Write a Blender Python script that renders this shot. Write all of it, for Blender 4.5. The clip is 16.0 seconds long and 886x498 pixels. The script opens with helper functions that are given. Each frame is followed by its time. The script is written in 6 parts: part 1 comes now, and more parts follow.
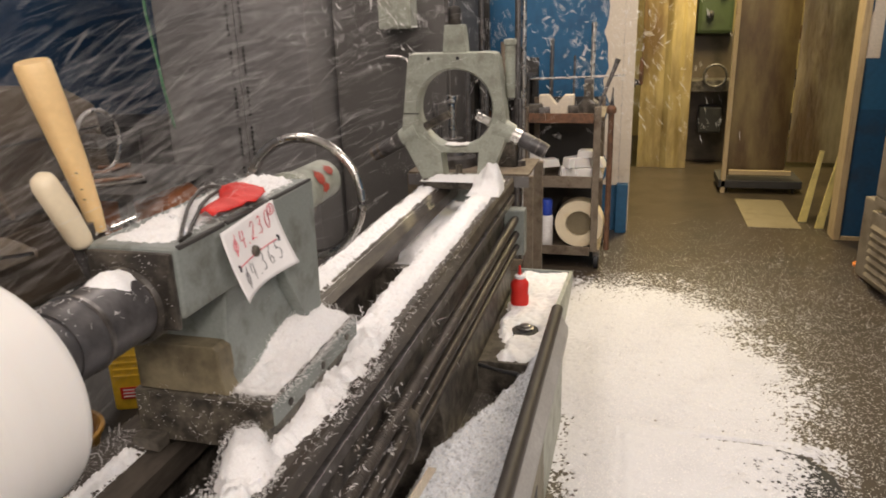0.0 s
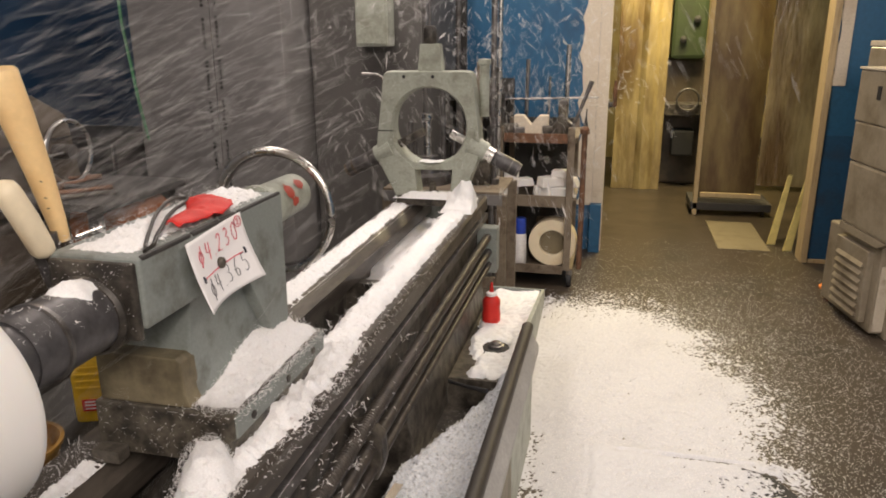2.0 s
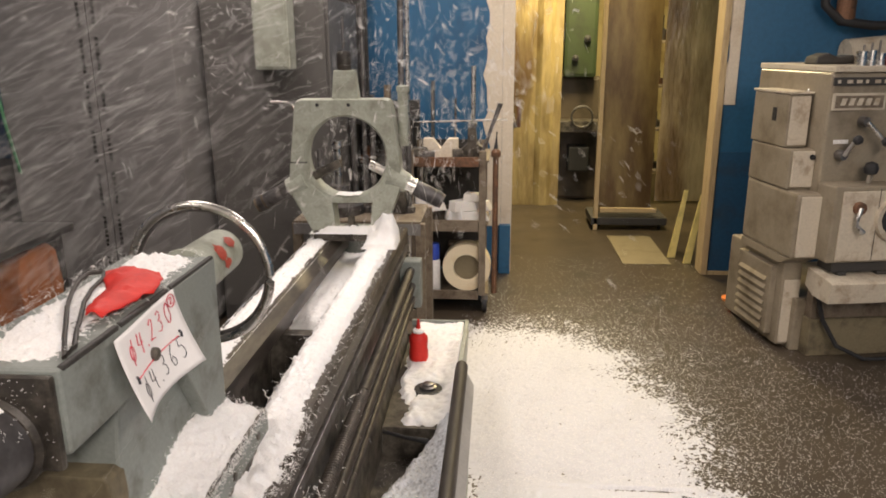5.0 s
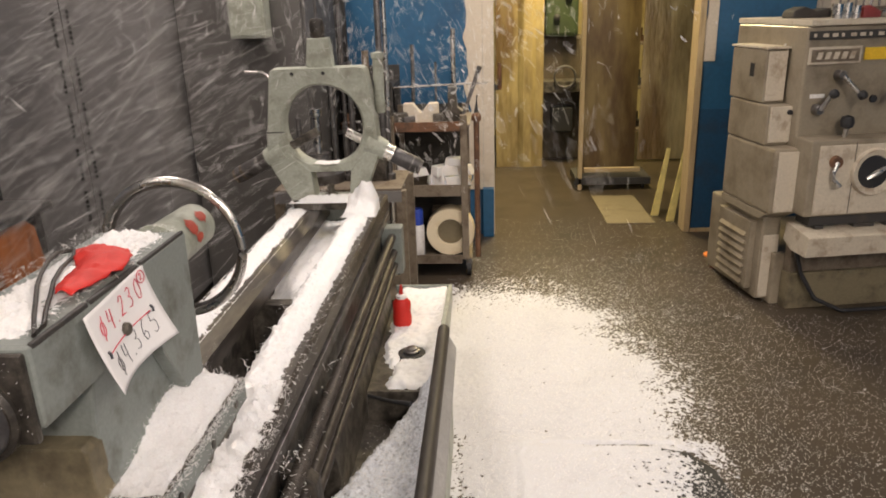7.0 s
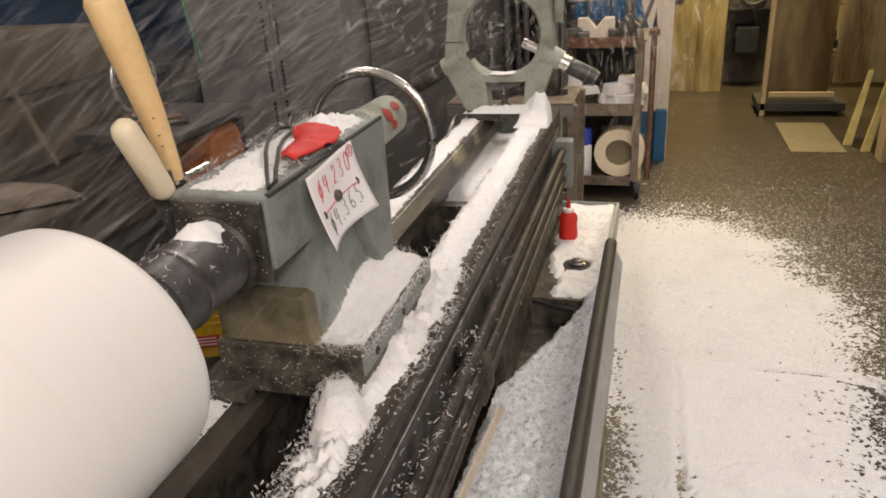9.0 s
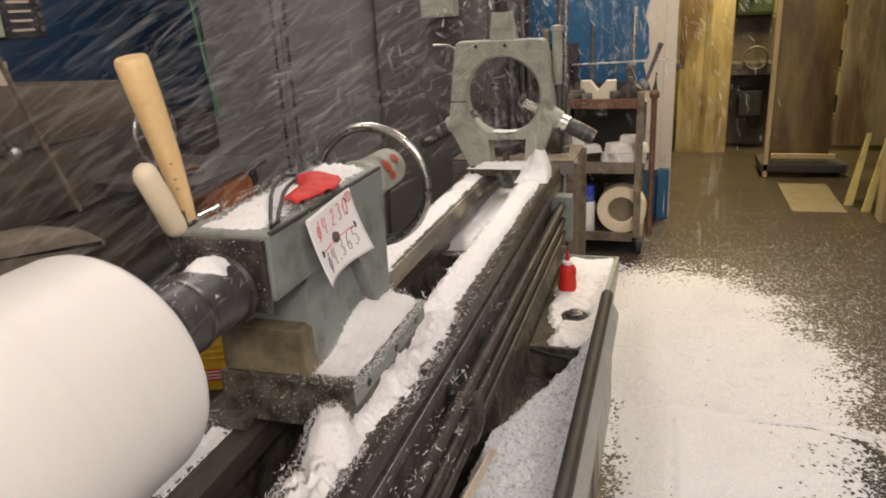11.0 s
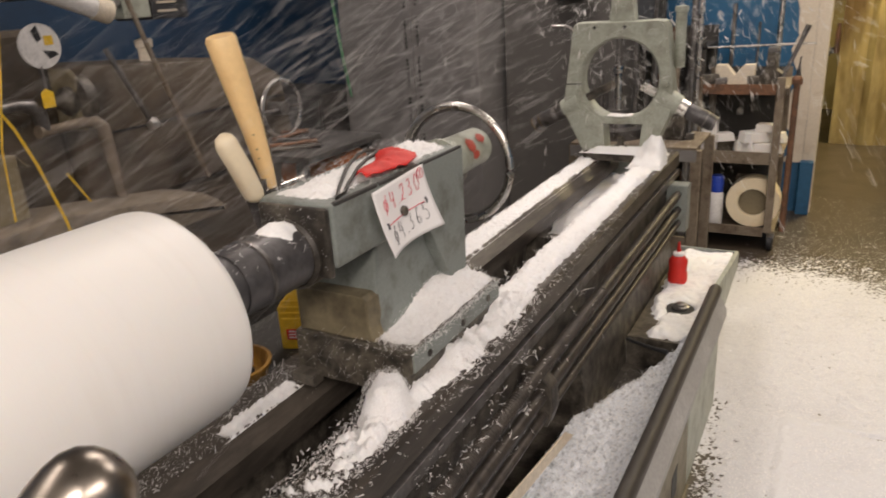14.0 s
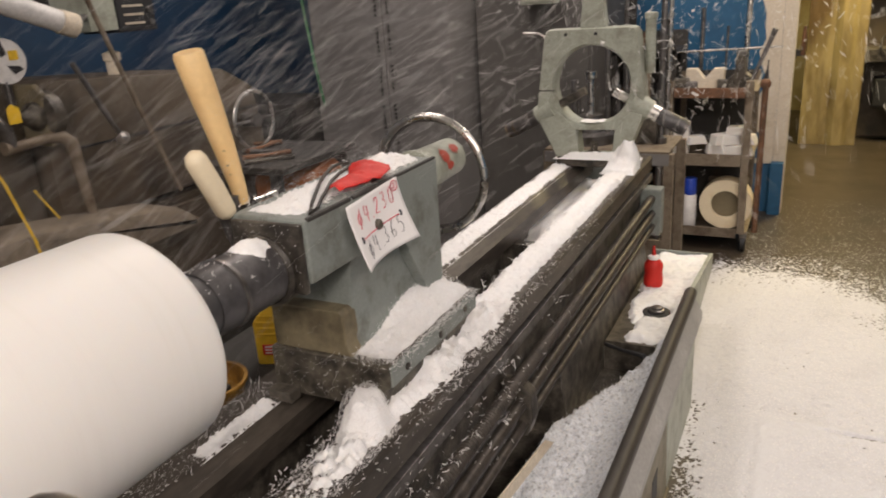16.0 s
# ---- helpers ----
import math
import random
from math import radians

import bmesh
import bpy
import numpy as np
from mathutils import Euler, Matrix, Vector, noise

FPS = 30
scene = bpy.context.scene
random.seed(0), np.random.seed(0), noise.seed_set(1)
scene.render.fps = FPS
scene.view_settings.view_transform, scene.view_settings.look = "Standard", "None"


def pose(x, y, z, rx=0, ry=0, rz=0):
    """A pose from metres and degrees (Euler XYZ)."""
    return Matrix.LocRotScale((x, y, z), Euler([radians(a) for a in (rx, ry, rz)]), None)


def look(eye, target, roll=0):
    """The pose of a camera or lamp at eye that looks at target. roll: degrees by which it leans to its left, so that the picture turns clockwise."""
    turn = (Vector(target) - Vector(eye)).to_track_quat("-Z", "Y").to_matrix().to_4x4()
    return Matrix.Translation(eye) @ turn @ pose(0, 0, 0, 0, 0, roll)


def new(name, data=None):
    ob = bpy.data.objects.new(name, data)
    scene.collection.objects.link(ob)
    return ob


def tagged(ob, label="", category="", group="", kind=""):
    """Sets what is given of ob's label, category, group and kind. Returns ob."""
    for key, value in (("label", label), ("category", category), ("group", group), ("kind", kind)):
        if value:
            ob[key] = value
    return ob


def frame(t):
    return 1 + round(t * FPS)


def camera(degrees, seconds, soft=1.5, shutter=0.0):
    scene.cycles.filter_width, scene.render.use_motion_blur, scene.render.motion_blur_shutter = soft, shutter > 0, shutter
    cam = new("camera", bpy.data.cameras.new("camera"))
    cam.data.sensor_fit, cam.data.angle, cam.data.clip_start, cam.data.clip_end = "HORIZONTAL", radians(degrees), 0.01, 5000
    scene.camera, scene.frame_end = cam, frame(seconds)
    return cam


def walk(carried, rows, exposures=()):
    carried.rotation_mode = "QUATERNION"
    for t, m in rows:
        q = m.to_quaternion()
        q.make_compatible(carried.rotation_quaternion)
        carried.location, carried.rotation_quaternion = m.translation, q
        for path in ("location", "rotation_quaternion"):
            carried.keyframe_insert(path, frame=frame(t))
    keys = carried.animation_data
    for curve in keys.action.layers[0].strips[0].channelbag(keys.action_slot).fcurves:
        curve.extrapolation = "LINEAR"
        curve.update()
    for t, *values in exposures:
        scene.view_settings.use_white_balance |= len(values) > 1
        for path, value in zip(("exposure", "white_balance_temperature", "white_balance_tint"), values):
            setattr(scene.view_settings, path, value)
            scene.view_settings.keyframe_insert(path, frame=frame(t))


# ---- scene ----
cam = camera(62.9, 16.0, 1.8, 0.8)
PATH = [
    (0, (0.559, 0.96, 1.642), (0.058, 2.794, 1.022), -1.8),
    (0.5, (0.586, 0.972, 1.638), (0.105, 2.81, 1.014), -1.7),
    (1, (0.587, 0.976, 1.636), (0.148, 2.831, 1.03), -0.7),
    (1.5, (0.588, 0.967, 1.643), (0.156, 2.83, 1.058), -0.3),
    (2, (0.583, 0.951, 1.64), (0.14, 2.815, 1.066), -0.4),
    (2.5, (0.582, 0.947, 1.642), (0.14, 2.813, 1.074), -1.0),
    (3, (0.586, 0.991, 1.658), (0.256, 2.88, 1.091), -1.8),
    (3.2, (0.577, 1.019, 1.66), (0.325, 2.919, 1.088), -2.5),
    (5.3, (0.396, 1.108, 1.688), (0.257, 3.029, 1.149), -0.3),
    (5.5, (0.394, 1.099, 1.68), (0.26, 3.002, 1.078), -0.4),
    (6, (0.418, 1.084, 1.691), (0.274, 2.97, 1.041), -0.9),
    (6.5, (0.442, 1.089, 1.697), (0.309, 2.977, 1.053), -1.6),
    (7, (0.457, 1.086, 1.701), (0.336, 2.978, 1.064), -1.8),
    (7.5, (0.468, 1.068, 1.71), (0.325, 2.966, 1.095), -1.9),
    (8, (0.454, 1.052, 1.691), (0.255, 2.944, 1.072), -2.0),
    (8.5, (0.422, 1.011, 1.655), (-0.003, 2.827, 0.932), -3.3),
    (9, (0.413, 0.996, 1.642), (-0.123, 2.751, 0.847), -3.7),
    (9.5, (0.416, 0.988, 1.645), (-0.131, 2.758, 0.891), -3.8),
    (9.7, (0.42, 0.992, 1.661), (-0.106, 2.789, 0.96), -4.1),
    (11.8, (0.559, 0.86, 1.645), (-0.16, 2.607, 0.99), -0.6),
    (12, (0.578, 0.865, 1.645), (-0.24, 2.56, 0.967), -2.2),
    (12.5, (0.592, 0.92, 1.642), (-0.19, 2.625, 0.95), -3.1),
    (13, (0.595, 0.937, 1.656), (-0.14, 2.679, 1.004), -2.9),
    (13.5, (0.622, 0.924, 1.658), (-0.213, 2.621, 1.005), -3.7),
    (14, (0.629, 0.925, 1.645), (-0.291, 2.568, 0.971), -3.4),
    (14.5, (0.622, 0.916, 1.641), (-0.326, 2.538, 0.956), -3.0),
    (15, (0.638, 0.912, 1.655), (-0.312, 2.533, 0.968), -3.1),
    (15.5, (0.642, 0.918, 1.655), (-0.282, 2.558, 0.981), -3.4),
    (16, (0.629, 0.936, 1.656), (-0.238, 2.612, 0.992), -4.0),
]
EXPOSURES = [(0.0, 0.25), (3.2, 0.25), (5.3, 0.33), (8.0, 0.32), (9.0, 0.14), (16.0, 0.12)]
walk(cam, [(t, look(eye, target, roll)) for t, eye, target, roll in PATH], EXPOSURES)

# ---- world and lamps ----
world = bpy.data.worlds.new("world")
scene.world = world
world.use_nodes = True
world.node_tree.nodes["Background"].inputs[0].default_value = (0.55, 0.6, 0.7, 1)
world.node_tree.nodes["Background"].inputs[1].default_value = 0.02


def tube_lamp(x, y, z, length, watts, turn=0.0, colour=(1.0, 0.876, 0.80)):
    lamp = bpy.data.lights.new("tube_lamp", "AREA")
    lamp.shape, lamp.size, lamp.size_y, lamp.energy, lamp.color = "RECTANGLE", 0.6, length, watts, colour
    ob = new("tube_lamp", lamp)
    ob.matrix_world = pose(x, y, z, 0, 0, turn)
    return ob


LAMPS = [(1.7, -1.4, 3.28, 2.4, 175), (0.6, 5.0, 3.28, 2.0, 40), (-1.6, 0.0, 3.28, 2.4, 30), (2.6, 1.3, 3.28, 2.4, 70), (-1.0, 4.2, 3.28, 2.4, 42)]
for lx, ly, lz, ll, lw in LAMPS:
    tube_lamp(lx, ly, lz, ll, lw)
# unseen yellow lamp, added to brighten and tint the room behind
tube_lamp(1.3, 8.1, 3.28, 1.3, 185, 0, (1.0, 0.80, 0.42))

# ---- materials ----


def mat(name, base, rough=0.5, metal=0.0, second=None, amount=0.5, scale=6.0, grain=0.15, gscale=90.0, bump=0.2, bscale=120.0,
        emission=None, strength=0.0, transmission=0.0, per_object=0.0, stretch=(1, 1, 1)):
    """A procedural surface: base colour, stains of a second colour, fine grain, uneven gloss and relief."""
    m = bpy.data.materials.new(name)
    m.use_nodes = True
    nt = m.node_tree
    b = nt.nodes["Principled BSDF"]
    tc = nt.nodes.new("ShaderNodeTexCoord")
    mp = nt.nodes.new("ShaderNodeMapping")
    mp.inputs["Scale"].default_value = stretch
    nt.links.new(tc.outputs["Object"], mp.inputs["Vector"])

    def noise_tex(s, detail=6.0, roughness=0.6):
        n = nt.nodes.new("ShaderNodeTexNoise")
        n.inputs["Scale"].default_value, n.inputs["Detail"].default_value, n.inputs["Roughness"].default_value = s, detail, roughness
        nt.links.new(mp.outputs["Vector"], n.inputs["Vector"])
        return n

    def ramp(src, lo, hi):
        r = nt.nodes.new("ShaderNodeMapRange")
        r.inputs["From Min"].default_value, r.inputs["From Max"].default_value = lo, hi
        nt.links.new(src, r.inputs["Value"])
        return r.outputs["Result"]

    def mix(fac, a, c, kind="MIX"):
        x = nt.nodes.new("ShaderNodeMix")
        x.data_type, x.blend_type = "RGBA", kind
        if isinstance(fac, float):
            x.inputs["Factor"].default_value = fac
        else:
            nt.links.new(fac, x.inputs["Factor"])
        for sock, val in ((x.inputs["A"], a), (x.inputs["B"], c)):
            if isinstance(val, tuple):
                sock.default_value = (*val, 1)
            else:
                nt.links.new(val, sock)
        return x.outputs["Result"]

    second = second or tuple(c * 0.55 for c in base)
    big, fine = noise_tex(scale), noise_tex(gscale, 3.0)
    lo = 0.72 - 0.5 * amount
    col = mix(ramp(big.outputs["Fac"], lo, lo + 0.22), base, second)
    g = ramp(fine.outputs["Fac"], 0.3, 0.7)
    dark = mix(g, tuple([1 - grain] * 3), tuple([1 + grain * 0.5] * 3))
    col = mix(1.0, col, dark, "MULTIPLY")
    if per_object:
        oi = nt.nodes.new("ShaderNodeObjectInfo")
        shade = mix(oi.outputs["Random"], tuple([1 - per_object] * 3), tuple([1 + per_object] * 3))
        col = mix(1.0, col, shade, "MULTIPLY")
    nt.links.new(col, b.inputs["Base Color"])
    r = nt.nodes.new("ShaderNodeMapRange")
    r.inputs["To Min"].default_value, r.inputs["To Max"].default_value = max(0.03, rough - 0.12), min(1.0, rough + 0.14)
    nt.links.new(big.outputs["Fac"], r.inputs["Value"])
    nt.links.new(r.outputs["Result"], b.inputs["Roughness"])
    b.inputs["Metallic"].default_value = metal
    b.inputs["Transmission Weight"].default_value = transmission
    if bump:
        bn = nt.nodes.new("ShaderNodeBump")
        bn.inputs["Strength"].default_value, bn.inputs["Distance"].default_value = bump, 0.004
        h = noise_tex(bscale, 4.0)
        nt.links.new(h.outputs["Fac"], bn.inputs["Height"])
        nt.links.new(bn.outputs["Normal"], b.inputs["Normal"])
    if emission:
        b.inputs["Emission Color"].default_value, b.inputs["Emission Strength"].default_value = (*emission, 1), strength
    return m


M_FLOOR = mat("shop_floor_concrete", (0.065, 0.050, 0.034), 0.34, second=(0.042, 0.033, 0.024), scale=2.2, grain=0.45, gscale=160, bump=0.25)
M_BLUE = mat("blue_wall_paint", (0.022, 0.112, 0.225), 0.45, second=(0.017, 0.070, 0.145), amount=0.35, scale=3, grain=0.12, gscale=30, bump=0.1, bscale=40)
# M_BLUE darkened: the west wall's shade is put into its colour
M_BLUE_SHADE = mat("shaded_blue_wall_paint", (0.013, 0.044, 0.095), 0.5, second=(0.01, 0.03, 0.07), amount=0.5, scale=2, grain=0.12, gscale=30, bump=0.1, bscale=40)
M_DADO = mat("dark_blue_dado_paint", (0.016, 0.075, 0.16), 0.5, second=(0.03, 0.05, 0.08), amount=0.4, scale=4, grain=0.15, gscale=40, bump=0.1, bscale=40)
M_PLASTER = mat("cream_plaster", (0.66, 0.58, 0.46), 0.8, second=(0.5, 0.4, 0.28), amount=0.3, scale=5)
# near white so the unseen ceiling and south wall throw light back
M_CEIL = mat("ceiling_white", (0.74, 0.72, 0.68), 0.9)
M_YWALL = mat("yellowed_wall", (0.42, 0.34, 0.16), 0.7, second=(0.25, 0.18, 0.07), amount=0.5, scale=2.5)
M_GREYCAB = mat("grey_cabinet_paint", (0.20, 0.19, 0.185), 0.5, second=(0.15, 0.14, 0.135), amount=0.45, scale=2.5, grain=0.08, bump=0.05)
M_DARK = mat("dark_grime_and_shade", (0.04, 0.037, 0.034), 0.6, second=(0.07, 0.058, 0.045), amount=0.3, scale=7)
M_DARK2 = mat("dark_grey_cabinet_paint", (0.105, 0.099, 0.093), 0.5, second=(0.065, 0.06, 0.056), amount=0.45, scale=3, grain=0.1)
M_GREEN = mat("lathe_grey_green_paint", (0.225, 0.247, 0.23), 0.45, second=(0.12, 0.118, 0.10), amount=0.42, scale=13, grain=0.12, gscale=140, bump=0.08)
M_LGREEN = mat("pale_green_paint", (0.38, 0.40, 0.335), 0.45, second=(0.26, 0.265, 0.21), amount=0.5, scale=12, grain=0.15, bump=0.12, bscale=60)
M_CAST = mat("oily_cast_iron", (0.135, 0.119, 0.097), 0.42, 0.3, second=(0.035, 0.03, 0.025), amount=0.65, scale=16, grain=0.3, bump=0.25)
M_TAN = mat("stained_tan_paint", (0.185, 0.155, 0.095), 0.5, second=(0.075, 0.06, 0.036), amount=0.5, scale=10)
M_STEEL = mat("dark_oiled_steel", (0.20, 0.19, 0.185), 0.36, 0.75, second=(0.10, 0.09, 0.08), amount=0.5, scale=22, grain=0.2, bump=0.06)
M_WAY = mat("bed_way_steel", (0.088, 0.074, 0.060), 0.38, 0.3, second=(0.038, 0.032, 0.027), amount=0.55, scale=14, grain=0.25, stretch=(1, 0.25, 1), bump=0.05)
M_QUILL = mat("dull_dark_barrel_steel", (0.10, 0.095, 0.097), 0.42, 0.35, second=(0.055, 0.05, 0.05), amount=0.5, scale=18, grain=0.2, bump=0.08)
M_RODS = mat("greasy_dark_rod", (0.075, 0.064, 0.054), 0.46, 0.3, second=(0.03, 0.026, 0.023), amount=0.5, scale=20, grain=0.25, bump=0.1)
M_CHROME = mat("polished_chrome", (0.68, 0.66, 0.63), 0.27, 1.0, second=(0.45, 0.42, 0.4), amount=0.3, scale=20, grain=0.05, bump=0.02)
M_WHITE = mat("white_plastic_billet", (0.77, 0.75, 0.715), 0.45, second=(0.745, 0.72, 0.68), amount=0.4, scale=5, grain=0.02, bump=0.06, bscale=260, stretch=(1, 8, 1))
M_WHITE.node_tree.nodes["Principled BSDF"].inputs["Subsurface Weight"].default_value = 0.15
M_WHITE.node_tree.nodes["Principled BSDF"].inputs["Subsurface Radius"].default_value = (0.02, 0.015, 0.01)
M_CHIP = mat("white_plastic_shavings", (0.88, 0.875, 0.87), 0.7, second=(0.82, 0.81, 0.80), amount=0.35, scale=9, grain=0.10, gscale=300, bump=0.40, bscale=330)
M_CHIP.node_tree.nodes["Principled BSDF"].inputs["Subsurface Weight"].default_value = 0.30
M_CHIP.node_tree.nodes["Principled BSDF"].inputs["Subsurface Radius"].default_value = (0.012, 0.011, 0.010)
# shavings mixed with floor dirt; grey also holds down the lamps' light there
M_DRIFT = mat("toned_down_mixed_shavings", (0.665, 0.665, 0.685), 0.75, second=(0.60, 0.597, 0.612), amount=0.40, scale=3, grain=0.10, gscale=220, bump=0.45, bscale=300)
M_BALL = mat("worn_polished_steel", (0.33, 0.29, 0.25), 0.30, 1.0, second=(0.27, 0.22, 0.17), amount=0.4, scale=30, grain=0.06, bump=0.02)
M_DULLTAN = mat("dull_tan_board", (0.20, 0.165, 0.10), 0.55, second=(0.14, 0.11, 0.06), amount=0.4, scale=5)
M_BASE = mat("mottled_oily_base_iron", (0.125, 0.110, 0.084), 0.45, 0.15, second=(0.030, 0.025, 0.020), amount=0.6, scale=26, grain=0.3, bump=0.2)
M_CHIPG = mat("grey_mixed_shavings", (0.84, 0.87, 0.92), 0.7, second=(0.25, 0.255, 0.28), amount=0.42, scale=75, grain=0.35, gscale=300, bump=0.9, bscale=300)
M_PANEL = mat("dusty_grey_panel", (0.34, 0.33, 0.31), 0.5, second=(0.45, 0.44, 0.42), amount=0.4, scale=8)
M_FLAKE = mat("white_shaving_curl", (0.84, 0.825, 0.815), 0.5, bump=0, grain=0.03, second=(0.86, 0.845, 0.83))
M_FLYING = mat("flying_shaving", (0.76, 0.74, 0.72), 0.55, bump=0, grain=0.03, second=(0.7, 0.68, 0.66))
for thin in (M_FLAKE, M_FLYING):
    nt = thin.node_tree
    tr, mx = nt.nodes.new("ShaderNodeBsdfTranslucent"), nt.nodes.new("ShaderNodeMixShader")
    tr.inputs["Color"].default_value = (0.84, 0.83, 0.82, 1)
    mx.inputs["Fac"].default_value = 0.45
    nt.links.new(nt.nodes["Principled BSDF"].outputs["BSDF"], mx.inputs[1])
    nt.links.new(tr.outputs["BSDF"], mx.inputs[2])
    nt.links.new(mx.outputs["Shader"], nt.nodes["Material Output"].inputs["Surface"])
M_CREAM = mat("cream_plastic_grip", (0.86, 0.61, 0.30), 0.4, second=(0.76, 0.48, 0.20), amount=0.4, scale=5, grain=0.05, bump=0.05)
M_IVORY = mat("ivory_plastic_grip", (0.80, 0.69, 0.49), 0.4, second=(0.70, 0.55, 0.33), amount=0.35, scale=9, grain=0.04, bump=0.05)
M_RED = mat("red_plastic", (0.62, 0.022, 0.014), 0.58, second=(0.45, 0.02, 0.015), amount=0.4, scale=14, grain=0.08, bump=0.1)
M_REDP = mat("faded_red_paint", (0.42, 0.07, 0.045), 0.55, second=(0.3, 0.06, 0.04), amount=0.4, scale=40)
M_GUARD = mat("pitted_grey_guard", (0.19, 0.155, 0.115), 0.6, second=(0.075, 0.06, 0.045), amount=0.45, scale=9, grain=0.3, gscale=50, bump=0.3, bscale=30)
M_RAIL = mat("worn_dusty_rail", (0.042, 0.036, 0.031), 0.5, second=(0.10, 0.088, 0.075), amount=0.35, scale=9, grain=0.3, stretch=(1, 0.2, 1))
M_BLACK = mat("black_rubber", (0.018, 0.018, 0.02), 0.6, second=(0.04, 0.038, 0.035), amount=0.3)
M_PAPER = mat("white_paper", (0.82, 0.80, 0.79), 0.75, second=(0.76, 0.74, 0.73), amount=0.3, scale=14, grain=0.02, bump=0.03)
M_INKR = mat("red_ink", (0.70, 0.05, 0.09), 0.7, bump=0)
M_INKB = mat("black_ink", (0.05, 0.05, 0.06), 0.7, bump=0)
M_YELLOW = mat("yellow_plastic", (0.75, 0.48, 0.03), 0.45, second=(0.55, 0.33, 0.02), amount=0.4, scale=12)
M_ORANGE = mat("orange_brown_wood", (0.38, 0.13, 0.04), 0.5, second=(0.22, 0.07, 0.02), amount=0.5, scale=7, stretch=(1, 6, 1))
M_WOOD = mat("raw_pine_trim", (0.50, 0.38, 0.21), 0.6, second=(0.33, 0.23, 0.11), amount=0.4, scale=10, stretch=(8, 8, 0.6))
M_PLY = mat("tan_board", (0.22, 0.165, 0.07), 0.3, second=(0.085, 0.05, 0.022), amount=0.62, scale=1.6, grain=0.1, gscale=40, stretch=(2.5, 2.5, 0.6))
M_VINYL = mat("yellowed_vinyl_sheet", (0.36, 0.28, 0.13), 0.18, second=(0.12, 0.075, 0.028), amount=0.68, scale=1.5, grain=0.22, gscale=8, stretch=(2.2, 2.2, 0.55), bump=0.8, bscale=5)
M_VINYL.node_tree.nodes["Bump"].inputs["Distance"].default_value = 0.02
M_CORD = mat("green_cord_plastic", (0.06, 0.22, 0.10), 0.45, bump=0)
M_RUST = mat("rusty_steel", (0.20, 0.10, 0.055), 0.6, 0.3, second=(0.10, 0.06, 0.04), amount=0.55, scale=14, grain=0.25)
M_CARTM = mat("worn_brown_steel", (0.21, 0.17, 0.125), 0.55, 0.2, second=(0.10, 0.07, 0.045), amount=0.5, scale=12, grain=0.2)
M_MACH = mat("machine_warm_grey_paint", (0.265, 0.225, 0.165), 0.36, second=(0.15, 0.12, 0.08), amount=0.5, scale=4.5, grain=0.1, gscale=60, bump=0.06)
# also used on the cover fronts, to put their brighter lighting into colour
M_MACHL = mat("machine_pale_and_lit_panel", (0.54, 0.48, 0.38), 0.4, second=(0.27, 0.19, 0.12), amount=0.40, scale=11, grain=0.12, bump=0.06)
M_BLUEP = mat("blue_plastic", (0.02, 0.06, 0.42), 0.4)
M_DISC = mat("white_enamel", (0.74, 0.72, 0.70), 0.4, bump=0)
M_GREENM = mat("green_machine_paint", (0.030, 0.046, 0.018), 0.5, second=(0.018, 0.026, 0.012), amount=0.5, scale=6)
M_TEAL = mat("dark_teal_paint", (0.090, 0.070, 0.049), 0.5, second=(0.034, 0.027, 0.020), amount=0.5, scale=4)

# ---- building helpers ----


def part(name, bm, material, parent=None, label="", smooth=False):
    me = bpy.data.meshes.new(name)
    bm.normal_update()
    bm.to_mesh(me)
    bm.free()
    if smooth:
        for poly in me.polygons:
            poly.use_smooth = True
        me.set_sharp_from_angle(angle=radians(38))
    me.materials.append(material)
    ob = new(name, me)
    if parent:
        ob.parent = parent
    if label:
        tagged(ob, label)
    return ob


def thing(name, label, category, x=0.0, y=0.0, z=0.0, rz=0.0, group="", kind=""):
    ob = new(name)
    ob.empty_display_size = 0.1
    ob.matrix_world = pose(x, y, z, 0, 0, rz)
    return tagged(ob, label, category, group, kind)


def bevelled(bm, w, seg=2):
    if w > 0:
        bmesh.ops.bevel(bm, geom=bm.edges[:], offset=w, segments=seg, profile=0.6, affect="EDGES")
    return bm


def box(x0, x1, y0, y1, z0, z1, w=0.004, seg=2):
    bm = bmesh.new()
    bmesh.ops.create_cube(bm, size=1.0)
    for v in bm.verts:
        v.co = Vector((x0 + (v.co.x + 0.5) * (x1 - x0), y0 + (v.co.y + 0.5) * (y1 - y0), z0 + (v.co.z + 0.5) * (z1 - z0)))
    return bevelled(bm, w, seg)


def prism(outline, a, b, axis="y", w=0.003):
    """An outline of (u, v) pairs pushed from a to b: axis y gives (x, z) outlines, x gives (y, z), z gives (x, y)."""
    bm = bmesh.new()

    def at(u, v, d):
        return {"y": (u, d, v), "x": (d, u, v), "z": (u, v, d)}[axis]
    lo = [bm.verts.new(at(u, v, a)) for u, v in outline]
    hi = [bm.verts.new(at(u, v, b)) for u, v in outline]
    n = len(outline)
    bm.faces.new(lo)
    bm.faces.new(hi[::-1])
    for i in range(n):
        bm.faces.new((lo[i], hi[i], hi[(i + 1) % n], lo[(i + 1) % n]))
    bmesh.ops.recalc_face_normals(bm, faces=bm.faces[:])
    return bevelled(bm, w, 2)


